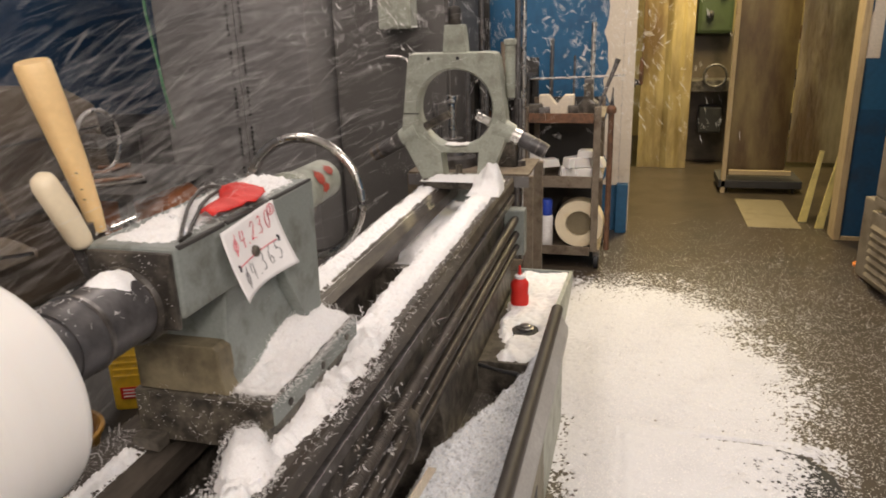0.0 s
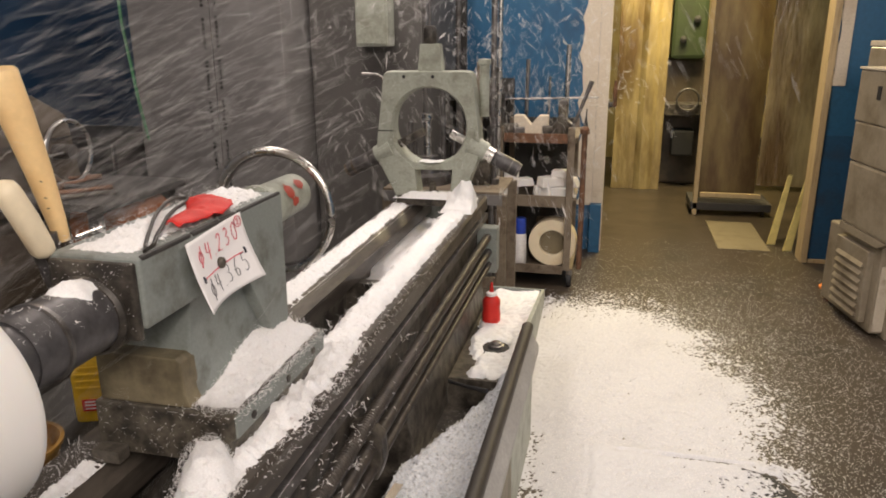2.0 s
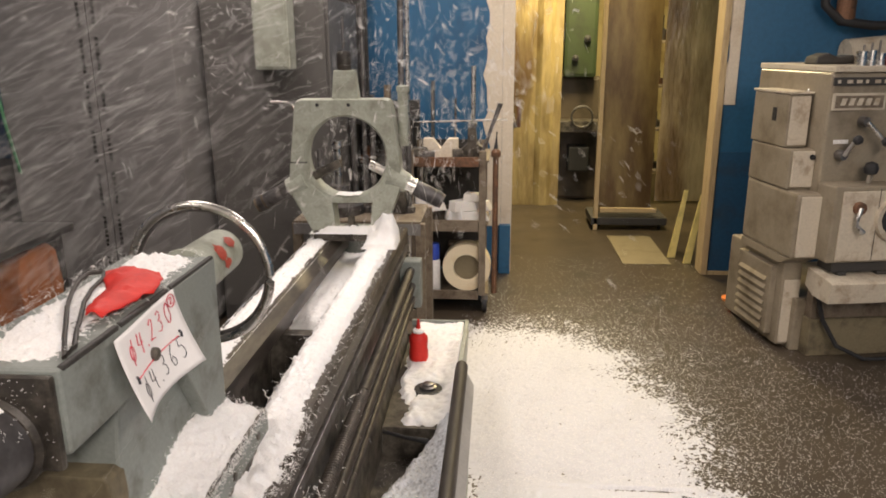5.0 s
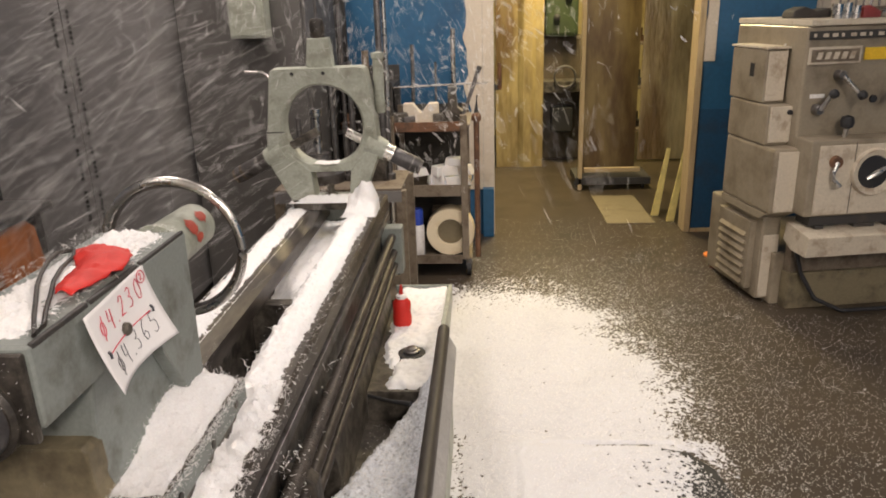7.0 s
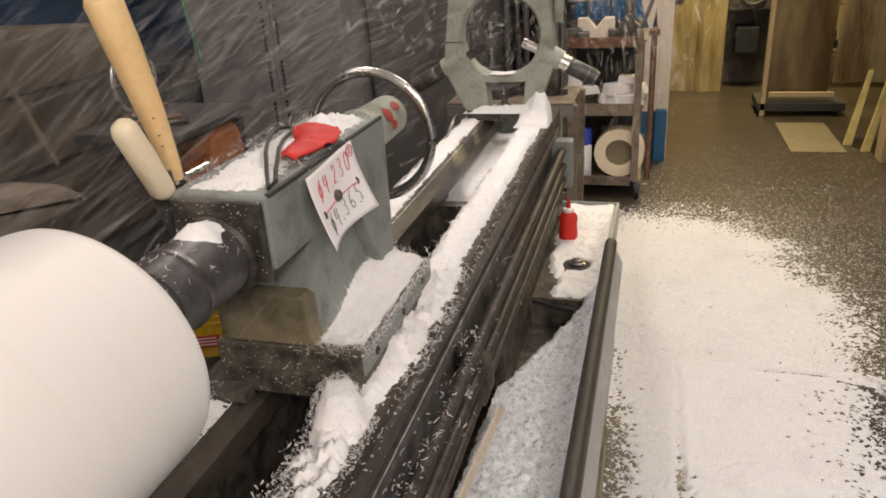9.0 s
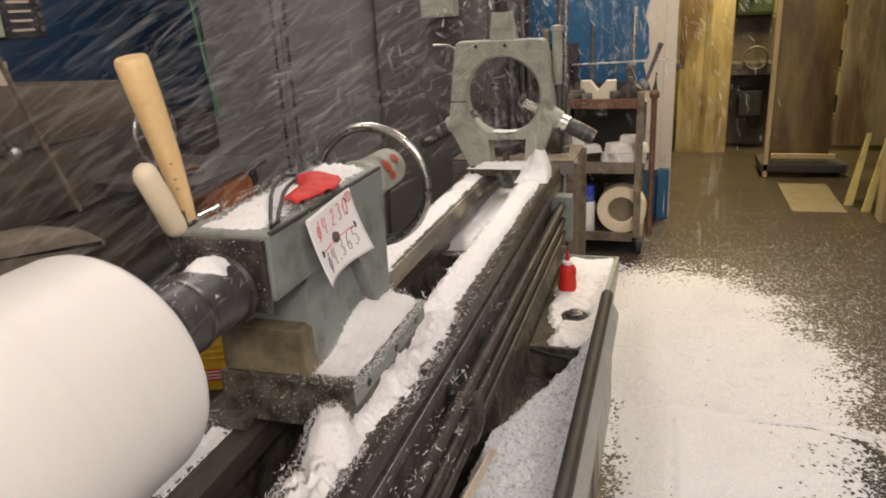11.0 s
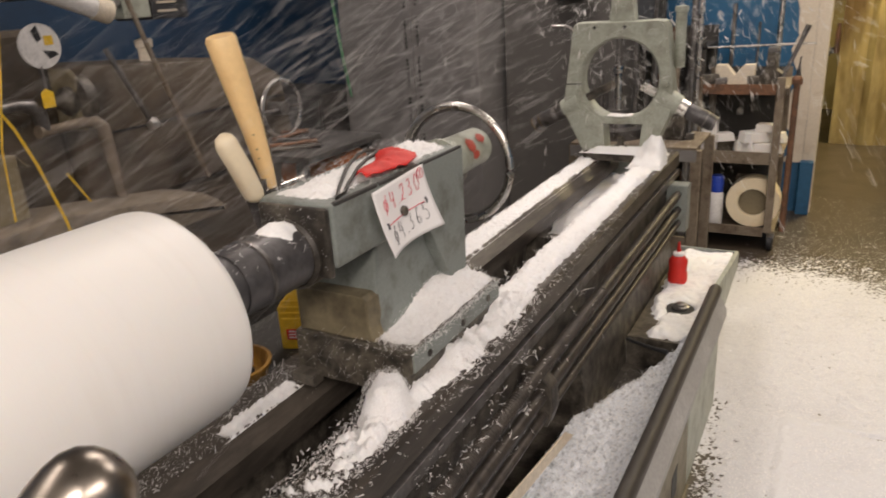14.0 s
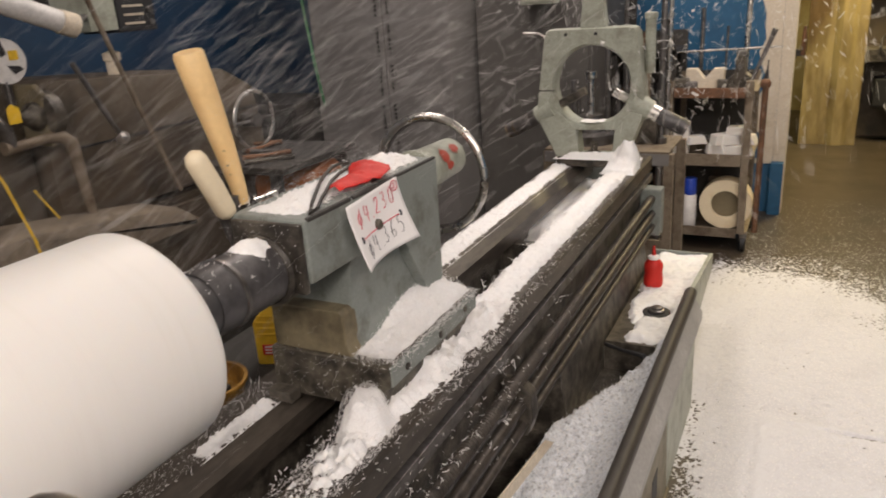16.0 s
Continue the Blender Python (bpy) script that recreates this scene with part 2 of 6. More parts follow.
def turned(profile, seg=32, axis="y", at=(0, 0, 0)):
    """A body of revolution from (radius, along) pairs round an axis through at."""
    bm = bmesh.new()
    rings = []
    for r, d in profile:
        ring = []
        for k in range(seg):
            a = 2 * math.pi * k / seg
            u, v = max(r, 1e-4) * math.cos(a), max(r, 1e-4) * math.sin(a)
            co = {"y": (u, d, v), "x": (d, u, v), "z": (u, v, d)}[axis]
            ring.append(bm.verts.new((co[0] + at[0], co[1] + at[1], co[2] + at[2])))
        rings.append(ring)
    for r0, r1 in zip(rings, rings[1:]):
        for k in range(seg):
            bm.faces.new((r0[k], r0[(k + 1) % seg], r1[(k + 1) % seg], r1[k]))
    bm.faces.new(rings[0])
    bm.faces.new(rings[-1][::-1])
    bmesh.ops.recalc_face_normals(bm, faces=bm.faces[:])
    return bm


def piped(path, r, seg=10, closed=False):
    """A round tube along a path of points; r may be a number or one radius a point."""
    bm = bmesh.new()
    pts = [Vector(p) for p in path]
    n = len(pts)
    radii = r if isinstance(r, (list, tuple)) else [r] * n
    rings, up = [], Vector((0.0, 0.0, 1.0))
    for i, p in enumerate(pts):
        nxt = pts[(i + 1) % n] if closed or i < n - 1 else p
        prv = pts[i - 1] if closed or i > 0 else p
        d = (nxt - prv).normalized()
        side = d.cross(up)
        if side.length < 0.05:
            side = d.cross(Vector((1.0, 0.0, 0.0)))
        side.normalize()
        over = side.cross(d)
        rings.append([bm.verts.new(p + radii[i] * (math.cos(2 * math.pi * k / seg) * side + math.sin(2 * math.pi * k / seg) * over)) for k in range(seg)])
    pairs = list(zip(rings, rings[1:])) + ([(rings[-1], rings[0])] if closed else [])
    for r0, r1 in pairs:
        for k in range(seg):
            bm.faces.new((r0[k], r0[(k + 1) % seg], r1[(k + 1) % seg], r1[k]))
    if not closed:
        bm.faces.new(rings[0])
        bm.faces.new(rings[-1][::-1])
    bmesh.ops.recalc_face_normals(bm, faces=bm.faces[:])
    return bm


def rod(a, b, r, seg=10):
    return piped([a, b], r, seg)


def ring_path(c, r, axis="y", n=48):
    out = []
    for k in range(n):
        a = 2 * math.pi * k / n
        u, v = r * math.cos(a), r * math.sin(a)
        out.append({"y": (c[0] + u, c[1], c[2] + v), "x": (c[0], c[1] + u, c[2] + v), "z": (c[0] + u, c[1] + v, c[2])}[axis])
    return out


def sheet(name, x0, x1, y0, y1, step, height, material, label, category="shavings pile"):
    """A heap of shavings: a fine skin whose height is given at each place; where it dips under its support it ends raggedly."""
    nx, ny = max(2, int((x1 - x0) / step)), max(2, int((y1 - y0) / step))
    rng = random.Random(name + str(x0) + str(y0))
    verts, faces = [], []
    for j in range(ny + 1):
        for i in range(nx + 1):
            x, y = x0 + (x1 - x0) * i / nx + rng.uniform(-0.3, 0.3) * step, y0 + (y1 - y0) * j / ny + rng.uniform(-0.3, 0.3) * step
            verts.append((x, y, height(x, y, rng)))
    for j in range(ny):
        for i in range(nx):
            a = j * (nx + 1) + i
            if max(verts[k][2] for k in (a, a + 1, a + nx + 1, a + nx + 2)) > -0.5:
                faces.append((a, a + 1, a + nx + 2, a + nx + 1))
    me = bpy.data.meshes.new(name)
    me.from_pydata(verts, [], faces)
    me.materials.append(material)
    for poly in me.polygons:
        poly.use_smooth = True
    return tagged(new(name, me), label, category, kind="stuff")


def curls(name, places, material, label, length=(0.006, 0.016), width=0.0016, seed=3, flat=0.35, category="shavings"):
    """Loose curled ribbons, one at each place."""
    rng = random.Random(seed)
    verts, faces = [], []
    for p in places:
        ln, a = rng.uniform(*length), rng.uniform(0, 2 * math.pi)
        bend, tip, w = rng.uniform(-5.5, 5.5), rng.uniform(-flat, flat), width * rng.uniform(0.7, 1.5)
        pos, base = Vector(p), len(verts)
        for k in range(5):
            d = Vector((math.cos(a) * math.cos(tip), math.sin(a) * math.cos(tip), math.sin(tip)))
            s = Vector((-math.sin(a), math.cos(a), rng.uniform(0.2, 0.9))).normalized() * w
            verts += [tuple(pos - s), tuple(pos + s)]
            pos = pos + d * ln / 4
            a += bend / 4
        for k in range(4):
            b = base + 2 * k
            faces.append((b, b + 1, b + 3, b + 2))
    me = bpy.data.meshes.new(name)
    me.from_pydata(verts, [], faces)
    me.materials.append(material)
    return tagged(new(name, me), label, category, kind="stuff")


def n3(x, y, z=0.0):
    return noise.noise(Vector((x, y, z)))

# ---- room ----
DOOR_L, DOOR_R, WALL_Y = 0.522, 1.96, 6.50


def structure(name, bm, material, label):
    return tagged(part(name, bm, material), label, kind="structure")


structure("floor", box(-3.4, 5.2, -3.2, 11.2, -0.12, 0.0, 0), M_FLOOR, "dark worn concrete workshop floor sprinkled with white shavings")
structure("ceiling", box(-3.4, 5.2, -3.2, 11.2, 3.4, 3.5, 0), M_CEIL, "plain unseen ceiling, made off-white to bounce light")
structure("wall_west", box(-3.4, -3.2, -3.0, 11.0, 0, 3.4, 0), M_BLUE_SHADE, "blue painted workshop wall, coloured dark for its shade")
structure("wall_east", box(5.0, 5.2, -3.0, 11.0, 0, 3.4, 0), M_BLUE, "blue painted workshop wall")
# never in view; its pale colour serves as a reflector for the room
structure("wall_south", box(-3.4, 5.2, -3.2, -3.0, 0, 3.4, 0), M_CEIL, "plain unseen wall behind the camera, made pale to bounce light")
structure("wall_north", box(-3.2, 0.44, WALL_Y, WALL_Y + 0.14, 0, 3.4, 0), M_BLUE, "blue painted wall with a doorway")
structure("wall_north_east", box(DOOR_R + 0.045, 5.0, WALL_Y, WALL_Y + 0.14, 0, 3.4, 0), M_BLUE, "scuffed blue painted wall beside the doorway")
structure("wall_north_head", box(0.44, DOOR_R + 0.045, WALL_Y, WALL_Y + 0.14, 2.5, 3.4, 0), M_BLUE, "blue wall over the doorway")
structure("wall_far", box(-3.2, 5.0, 11.0, 11.2, 0, 3.4, 0), M_YWALL, "yellowed wall of the room behind")


def ragged(x0, x1, z0, z1, y, amp, n=26, seed=1):
    """A thin plaster skim with an uneven edge on its x0 side."""
    rng = random.Random(seed)
    left = [(x0 + amp * (n3(k * 0.35, seed) + 0.4 * rng.uniform(-1, 1)), z0 + (z1 - z0) * k / n) for k in range(n + 1)]
    return prism(left + [(x1, z1), (x1, z0)], y - 0.006, y + 0.004, "y", 0)


structure("door_frame_1", box(0.44, DOOR_L, WALL_Y - 0.012, WALL_Y + 0.15, 0.0, 2.5, 0.004), M_PLASTER, "cream painted doorway edge")
structure("plaster_1", ragged(0.325, 0.439, 0.36, 2.6, WALL_Y - 0.004, 0.05), M_PLASTER, "ragged strip of bare cream plaster on the blue wall")
structure("door_frame_2", box(DOOR_R, DOOR_R + 0.045, WALL_Y - 0.02, WALL_Y + 0.15, 0.0, 2.5, 0.004), M_WOOD, "pale raw wooden door jamb")
structure("plaster_2", ragged(2.01, 2.09, 1.27, 2.6, WALL_Y - 0.004, 0.02, seed=4), M_PLASTER, "torn cream plaster strip beside the doorway")
structure("baseboard", box(DOOR_R + 0.05, 5.0, WALL_Y - 0.014, WALL_Y - 0.001, 0.0, 0.03, 0.002), M_WOOD, "thin dirty trim at the foot of the wall")
structure("trim_1", box(DOOR_R + 0.05, 4.99, WALL_Y - 0.004, WALL_Y - 0.0005, 0.031, 0.93, 0), M_DADO, "darker blue painted lower band of the wall")
structure("partition_1", box(0.43, 0.515, WALL_Y - 0.08, WALL_Y - 0.014, 0.0, 0.38, 0.006), M_BLUE, "chipped blue block at the foot of the doorway")

AX, AZ = -0.215, 1.222     # the lathe's axis
BED = 0.88                 # top of its ways


def build_lathe():
    t = thing("lathe", "long grey engine lathe bed covered in white plastic shavings", "lathe", -0.2, 1.6, 0)
    t.matrix_world = Matrix.Identity(4)
    y0, y1 = -1.1, 4.34
    way = [(-0.115, 0.80), (-0.115, BED - 0.006), (-0.108, BED), (-0.010, BED), (0.0, BED - 0.010), (0.0, 0.815), (-0.012, 0.80)]
    part("front_way", prism(way, y0, y1, "y", 0), M_WAY, t, "dark ground steel front way")
    rear = [(-0.41, 0.80), (-0.41, BED - 0.006), (-0.402, BED), (-0.310, BED), (-0.304, BED - 0.005), (-0.268, BED - 0.030), (-0.268, 0.80)]
    part("rear_way", prism(rear, y0, y1, "y", 0), M_WAY, t, "dark ground steel rear way")
    part("way_wiper", box(-0.33, -0.272, 1.950, 1.984, BED - 0.004, BED + 0.022, 0.004), M_CAST, t, "small iron wiper block")
    part("front_wall", box(-0.09, -0.022, y0, y1, 0.50, 0.80, 0), M_CAST, t)
    part("rear_wall", box(-0.40, -0.32, y0, y1, 0.50, 0.80, 0), M_CAST, t)
    part("bed_floor", box(-0.32, -0.09, y0, y1, 0.50, 0.56, 0), M_CAST, t)
    part("end_wall", box(-0.30, -0.115, y1 - 0.05, y1, 0.56, 0.872, 0.003), M_GREEN, t)
    for y in (0.3, 1.28, 2.26, 3.24):
        part("cross_rib", box(-0.32, -0.09, y, y + 0.05, 0.56, 0.79, 0.004), M_CAST, t)
    part("rack", box(-0.022, 0.004, y0, y1, 0.765, 0.797, 0.002), M_STEEL, t, "dark toothed rack")
    # lead screw: turned thread on its visible stretch
    prof = []
    y = 1.2
    prof.append((0.019, y0))
    while y < 3.0:
        prof += [(0.019, y), (0.019, y + 0.0035), (0.0155, y + 0.0055), (0.0155, y + 0.009)]
        y += 0.011
    prof += [(0.019, 3.0), (0.019, y1 - 0.1)]
    part("lead_screw", turned(prof, 12, "y", (0.03, 0, 0.715)), M_RODS, t, "oily threaded lead screw", True)
    part("feed_rod", rod((0.035, y0, 0.645), (0.035, y1 - 0.1, 0.645), 0.017, 12), M_RODS, t, "dark steel feed rod", True)
    part("control_rod", rod((0.04, y0, 0.585), (0.04, y1 - 0.1, 0.585), 0.013, 10), M_RODS, t, "thin dark control rod", True)
    part("rod_bracket", prism([(-0.022, 0.70), (0.03, 0.70), (0.062, 0.67), (0.066, 0.60), (0.05, 0.55), (0.02, 0.55), (0.02, 0.60), (-0.022, 0.62)],
                              2.46, 2.51, "y", 0.006), M_CAST, t, "curved cast rod bracket")
    part("end_bracket", box(-0.02, 0.075, y1 - 0.16, y1 - 0.08, 0.54, 0.76, 0.008), M_GREEN, t, "grey rod end bracket")
    part("lower_wall", prism([(-0.42, 0.0), (-0.42, 0.5), (-0.022, 0.5), (0.0, 0.34), (0.0, 0.0)], 2.95, 4.30, "y", 0.004), M_CAST, t, "grimy tail pedestal")
    part("head_wall", box(-0.42, 0.0, y0, 0.6, 0.0, 0.5, 0.01), M_CAST, t)
    # chip tray
    part("tray_floor", box(-0.40, 0.285, y0, 3.46, 0.215, 0.23, 0), M_CAST, t, "stained steel chip tray")
    part("tray_shelf", box(0.005, 0.262, 3.46, 4.47, 0.325, 0.345, 0.003), M_CAST, t, "raised end shelf of the tray")
    part("tray_step", box(0.005, 0.262, 3.445, 3.459, 0.23, 0.352, 0.002), M_CAST, t)
    part("chute_plate", prism([(1.9, 0.585), (2.58, 0.465), (2.64, 0.42), (1.9, 0.545)], 0.056, 0.062, "x", 0), M_PLASTER, t, "cream sloping chute plate")
    part("tray_side", prism([(0.288, 0.47), (0.296, 0.47), (0.330, 0.405), (0.330, 0.376), (0.318, 0.376), (0.318, 0.398)], y0, 3.70, "y", 0), M_PANEL, t,
         "grey painted tray front dusted with shavings")
    part("tray_end_lip", prism([(3.70, 0.47), (4.47, 0.375), (4.47, 0.30), (3.70, 0.22)], 0.263, 0.281, "x", 0.003), M_LGREEN, t)
    part("back_lip", box(0.0, 0.263, 4.455, 4.47, 0.345, 0.375, 0.002), M_GREEN, t)
    part("rail", piped([(0.283, y0, 0.482), (0.283, 3.70, 0.482), (0.280, 3.735, 0.478)], [0.024, 0.024, 0.014], 14), M_RAIL, t, "black padded rail along the tray", True)
    part("tray_leg", prism([(2.50, 0.0), (2.56, 0.374), (3.0, 0.374), (3.06, 0.0)], 0.287, 0.317, "x", 0.004), M_TAN, t, "stained pedestal foot under the tray")
    part("pedestal_hole", box(0.314, 0.3185, 2.78, 2.86, 0.15, 0.25, 0.0015), M_BLACK, t)
    part("pedestal", box(0.287, 0.312, 3.07, 3.66, 0.0, 0.374, 0.004), M_LGREEN, t, "pale painted pedestal under the tray")
    part("foot_plate", box(0.17, 0.325, 2.46, 3.066, 0.0, 0.03, 0.004), M_TAN, t)
    part("lever_bar", piped([(0.02, 3.40, 0.36), (0.10, 3.34, 0.375), (0.185, 3.31, 0.38)], [0.007, 0.007, 0.010], 8), M_BLACK, t, "short black lever over the tray", True)
    # black disc round the bolt head paints in its shadow
    part("bolt_washer", turned([(0.0, 0.3452), (0.058, 0.3452), (0.056, 0.357), (0.0, 0.358)], 20, "z", (0.145, 3.755, 0)), M_BLACK, t, "dark disc put in for the shade round the bolt", True)
    part("bolt_head", turned([(0.034, 0.358), (0.034, 0.366), (0.024, 0.369), (0.022, 0.376), (0.012, 0.379)], 16, "z", (0.145, 3.76, 0)), M_STEEL, t,
         "chrome bolt on the tray shelf", True)
    return t


def build_tailstock():
    t = thing("tailstock", "grey-green lathe tailstock dusted with white plastic shavings", "tailstock")
    part("base", prism([(-0.335, 0.882), (-0.335, 0.985), (-0.05, 0.985), (-0.05, 0.935), (-0.062, 0.93), (-0.062, 0.882)], 1.985, 2.40, "y", 0.004), M_BASE, t,
         "oily cast iron base sliding on the ways")
    part("base_plate", box(-0.056, -0.046, 1.99, 2.395, 0.937, 0.981, 0.002), M_GREEN, t, "grey-green painted base side")
    part("lower_body", prism([(-0.315, 0.985), (-0.305, 1.10), (-0.30, 1.2), (-0.138, 1.2), (-0.15, 1.10), (-0.148, 1.03), (-0.135, 0.985)], 2.03, 2.375, "y", 0.006), M_GREEN, t)
    part("saddle_block", prism([(-0.325, 0.986), (-0.325, 1.076), (-0.315, 1.083), (-0.158, 1.083), (-0.149, 1.074), (-0.146, 1.01), (-0.136, 0.986)], 1.992, 2.04, "y", 0.004), M_TAN, t,
         "stained tan cast block under the barrel")
    part("upper_body", box(-0.292, -0.124, 1.885, 2.385, 1.186, 1.306, 0.008, 3), M_GREEN, t, "grey-green painted barrel housing")
    for y0, y1 in ((1.892, 2.03), (2.036, 2.19), (2.20, 2.382)):
        part("edge_grime", box(-0.131, -0.1225, y0, y1, 1.300, 1.3085, 0.003), M_DARK, t, "black grime along the housing edge")
    part("front_cap", box(-0.282, -0.130, 1.872, 1.886, 1.170, 1.300, 0.006), M_CAST, t, "oil-stained iron end face")
    part("barrel_collar", turned([(0.062, 1.86), (0.068, 1.866), (0.068, 1.905)], 32, "y", (AX, 0, AZ - 0.012)), M_CAST, t, "", True)
    part("side_web", prism([(2.315, 0.986), (2.20, 1.18), (2.20, 1.303), (2.384, 1.303), (2.376, 0.986)], -0.150, -0.1215, "x", 0.003), M_GREEN, t)
    part("barrel", turned([(0.0, 1.700), (0.058, 1.700), (0.059, 1.705), (0.059, 1.90), (0.03, 1.90)], 40, "y", (AX, 0, AZ - 0.012)), M_QUILL, t, "dark steel tailstock barrel", True)
    part("clamp_ring", turned([(0.058, 1.752), (0.0625, 1.754), (0.0625, 1.761), (0.058, 1.763)], 40, "y", (AX, 0, AZ - 0.012)), M_STEEL, t, "dull steel ring round the barrel", True)
    part("live_center", turned([(0.0, 1.58), (0.05, 1.581), (0.055, 1.60), (0.055, 1.700)], 40, "y", (AX, 0, AZ - 0.012)), M_QUILL, t,
         "dark steel rotating center", True)
    # screw housing and handwheel behind
    part("screw_housing", turned([(0.056, 2.383), (0.056, 2.392), (0.050, 2.396), (0.047, 2.575), (0.04, 2.582), (0.0, 2.585)], 32, "y", (AX + 0.032, 0, 1.262)), M_LGREEN, t,
         "pale green screw housing", True)
    part("wheel_hub", turned([(0.055, 2.383), (0.05, 2.49), (0.04, 2.52), (0.028, 2.535), (0.0, 2.54)], 24, "y", (AX, 0, AZ)), M_CAST, t, "dark iron wheel hub", True)
    for a0, a1, p0, p1 in ((5, 62, 2.450, 2.486), (-14, 18, 2.465, 2.497), (22, 62, 2.510, 2.545)):
        bm = bmesh.new()
        rows = []
        for u in range(7):
            y = p0 + (p1 - p0) * u / 6
            w = 0.5 - 0.5 * abs(u / 3 - 1) + 0.35
            mid, half = 0.5 * (a0 + a1), 0.5 * (a1 - a0) * w * (0.9 + 0.2 * (u % 2))
            rows.append([bm.verts.new((AX + 0.032 + 0.0508 * math.cos(radians(mid + half * s)), y, 1.262 + 0.0508 * math.sin(radians(mid + half * s)))) for s in (-1, -0.5, 0, 0.5, 1)])
        for r0, r1 in zip(rows, rows[1:]):
            for q in range(4):
                bm.faces.new((r0[q], r0[q + 1], r1[q + 1], r1[q]))
        part("paint_mark", bm, M_REDP, t, "red paint mark")
    wheel = part("handwheel", piped(ring_path((-0.205, 2.51, 1.229), 0.1475, "y", 64), 0.0088, 14, True), M_CHROME, t, "polished chrome handwheel rim", True)
    part("inner_rim", piped(ring_path((-0.205, 2.518, 1.229), 0.1375, "y", 64), 0.0055, 10, True), M_STEEL, wheel, "dull inner web of the rim", True)
    for turn in (168, 215, 262):
        a = math.radians(turn)
        part("spoke", rod((-0.205, 2.516, 1.229), (-0.205 + 0.145 * math.cos(a), 2.514, 1.229 + 0.145 * math.sin(a)), 0.010, 8), M_CAST, wheel, "", True)
    # clamping levers with plastic grips
    part("long_lever", piped([(-0.33, 1.955, 1.17), (-0.335, 1.947, 1.32)], 0.010, 10), M_STEEL, t, "", True)
    part("long_grip", piped([(-0.335, 1.972, 1.30), (-0.336, 1.966, 1.335), (-0.338, 1.948, 1.42), (-0.342, 1.924, 1.52), (-0.345, 1.908, 1.585), (-0.345, 1.907, 1.590)],
                            [0.0125, 0.0155, 0.021, 0.0262, 0.0275, 0.0245], 20), M_CREAM, t, "long tapered cream plastic lever grip", True)
    for py, pz in ((1.926, 1.412), (1.930, 1.384), (1.932, 1.366)):
        part("pit", turned([(0.0, 0.0), (0.0010, 0.0), (0.0010, 0.004), (0.0, 0.004)], 8, "x", (-0.3195, py, pz)), M_DARK, t, "small dark pit in the grip")
    part("short_lever", piped([(-0.312, 1.93, 1.17), (-0.312, 1.888, 1.30)], 0.008, 10), M_STEEL, t, "", True)
    part("short_grip", piped([(-0.312, 1.887, 1.298), (-0.312, 1.885, 1.305), (-0.312, 1.880, 1.314), (-0.313, 1.858, 1.365), (-0.314, 1.834, 1.414), (-0.314, 1.830, 1.425), (-0.314, 1.827, 1.431)],
                             [0.008, 0.0165, 0.0195, 0.0205, 0.020, 0.016, 0.006], 20), M_IVORY, t, "short rounded ivory plastic lever grip", True).location = (0.014, 0.004, 0.0)
    part("cross_pin", rod((-0.36, 2.03, 1.285), (-0.36, 2.10, 1.285), 0.005, 8), M_CHROME, t, "", True)
    for y, z in ((2.05, 0.955), (2.2, 0.955), (2.33, 0.96)):
        part("screw_head", turned([(0.0, -0.047), (0.008, -0.047), (0.008, -0.043), (0.0, -0.043)], 12, "x", (0, y, z)), M_CAST, t)
    return t


# pen strokes of the handwritten figures, each in a box 0.6 wide and 1 high
STROKES = {
    "\u00d8": [[(0.30, 0.12), (0.10, 0.28), (0.08, 0.55), (0.25, 0.78), (0.46, 0.68), (0.52, 0.40), (0.42, 0.18), (0.30, 0.12)], [(0.20, -0.08), (0.42, 1.02)]],
    "4": [[(0.12, 0.98), (0.06, 0.48), (0.30, 0.44), (0.56, 0.48)], [(0.44, 0.92), (0.42, 0.45), (0.44, 0.0)]],
    ".": [[(0.12, 0.0), (0.17, 0.05)]],
    "2": [[(0.08, 0.76), (0.22, 0.97), (0.42, 0.92), (0.46, 0.70), (0.30, 0.36), (0.06, 0.04), (0.28, 0.07), (0.54, 0.02)]],
    "3": [[(0.08, 0.88), (0.28, 0.98), (0.46, 0.84), (0.40, 0.62), (0.22, 0.53), (0.44, 0.45), (0.50, 0.20), (0.32, 0.02), (0.08, 0.08)]],
    "0": [[(0.30, 0.98), (0.12, 0.80), (0.06, 0.42), (0.18, 0.06), (0.36, 0.03), (0.52, 0.32), (0.50, 0.74), (0.38, 0.96), (0.30, 0.98)]],
    "6": [[(0.46, 0.98), (0.22, 0.72), (0.08, 0.34), (0.18, 0.04), (0.40, 0.05), (0.48, 0.28), (0.34, 0.46), (0.12, 0.32)]],
    "5": [[(0.52, 0.96), (0.16, 0.94), (0.12, 0.58), (0.36, 0.60), (0.50, 0.38), (0.42, 0.10), (0.20, 0.0), (0.06, 0.08)]],
}


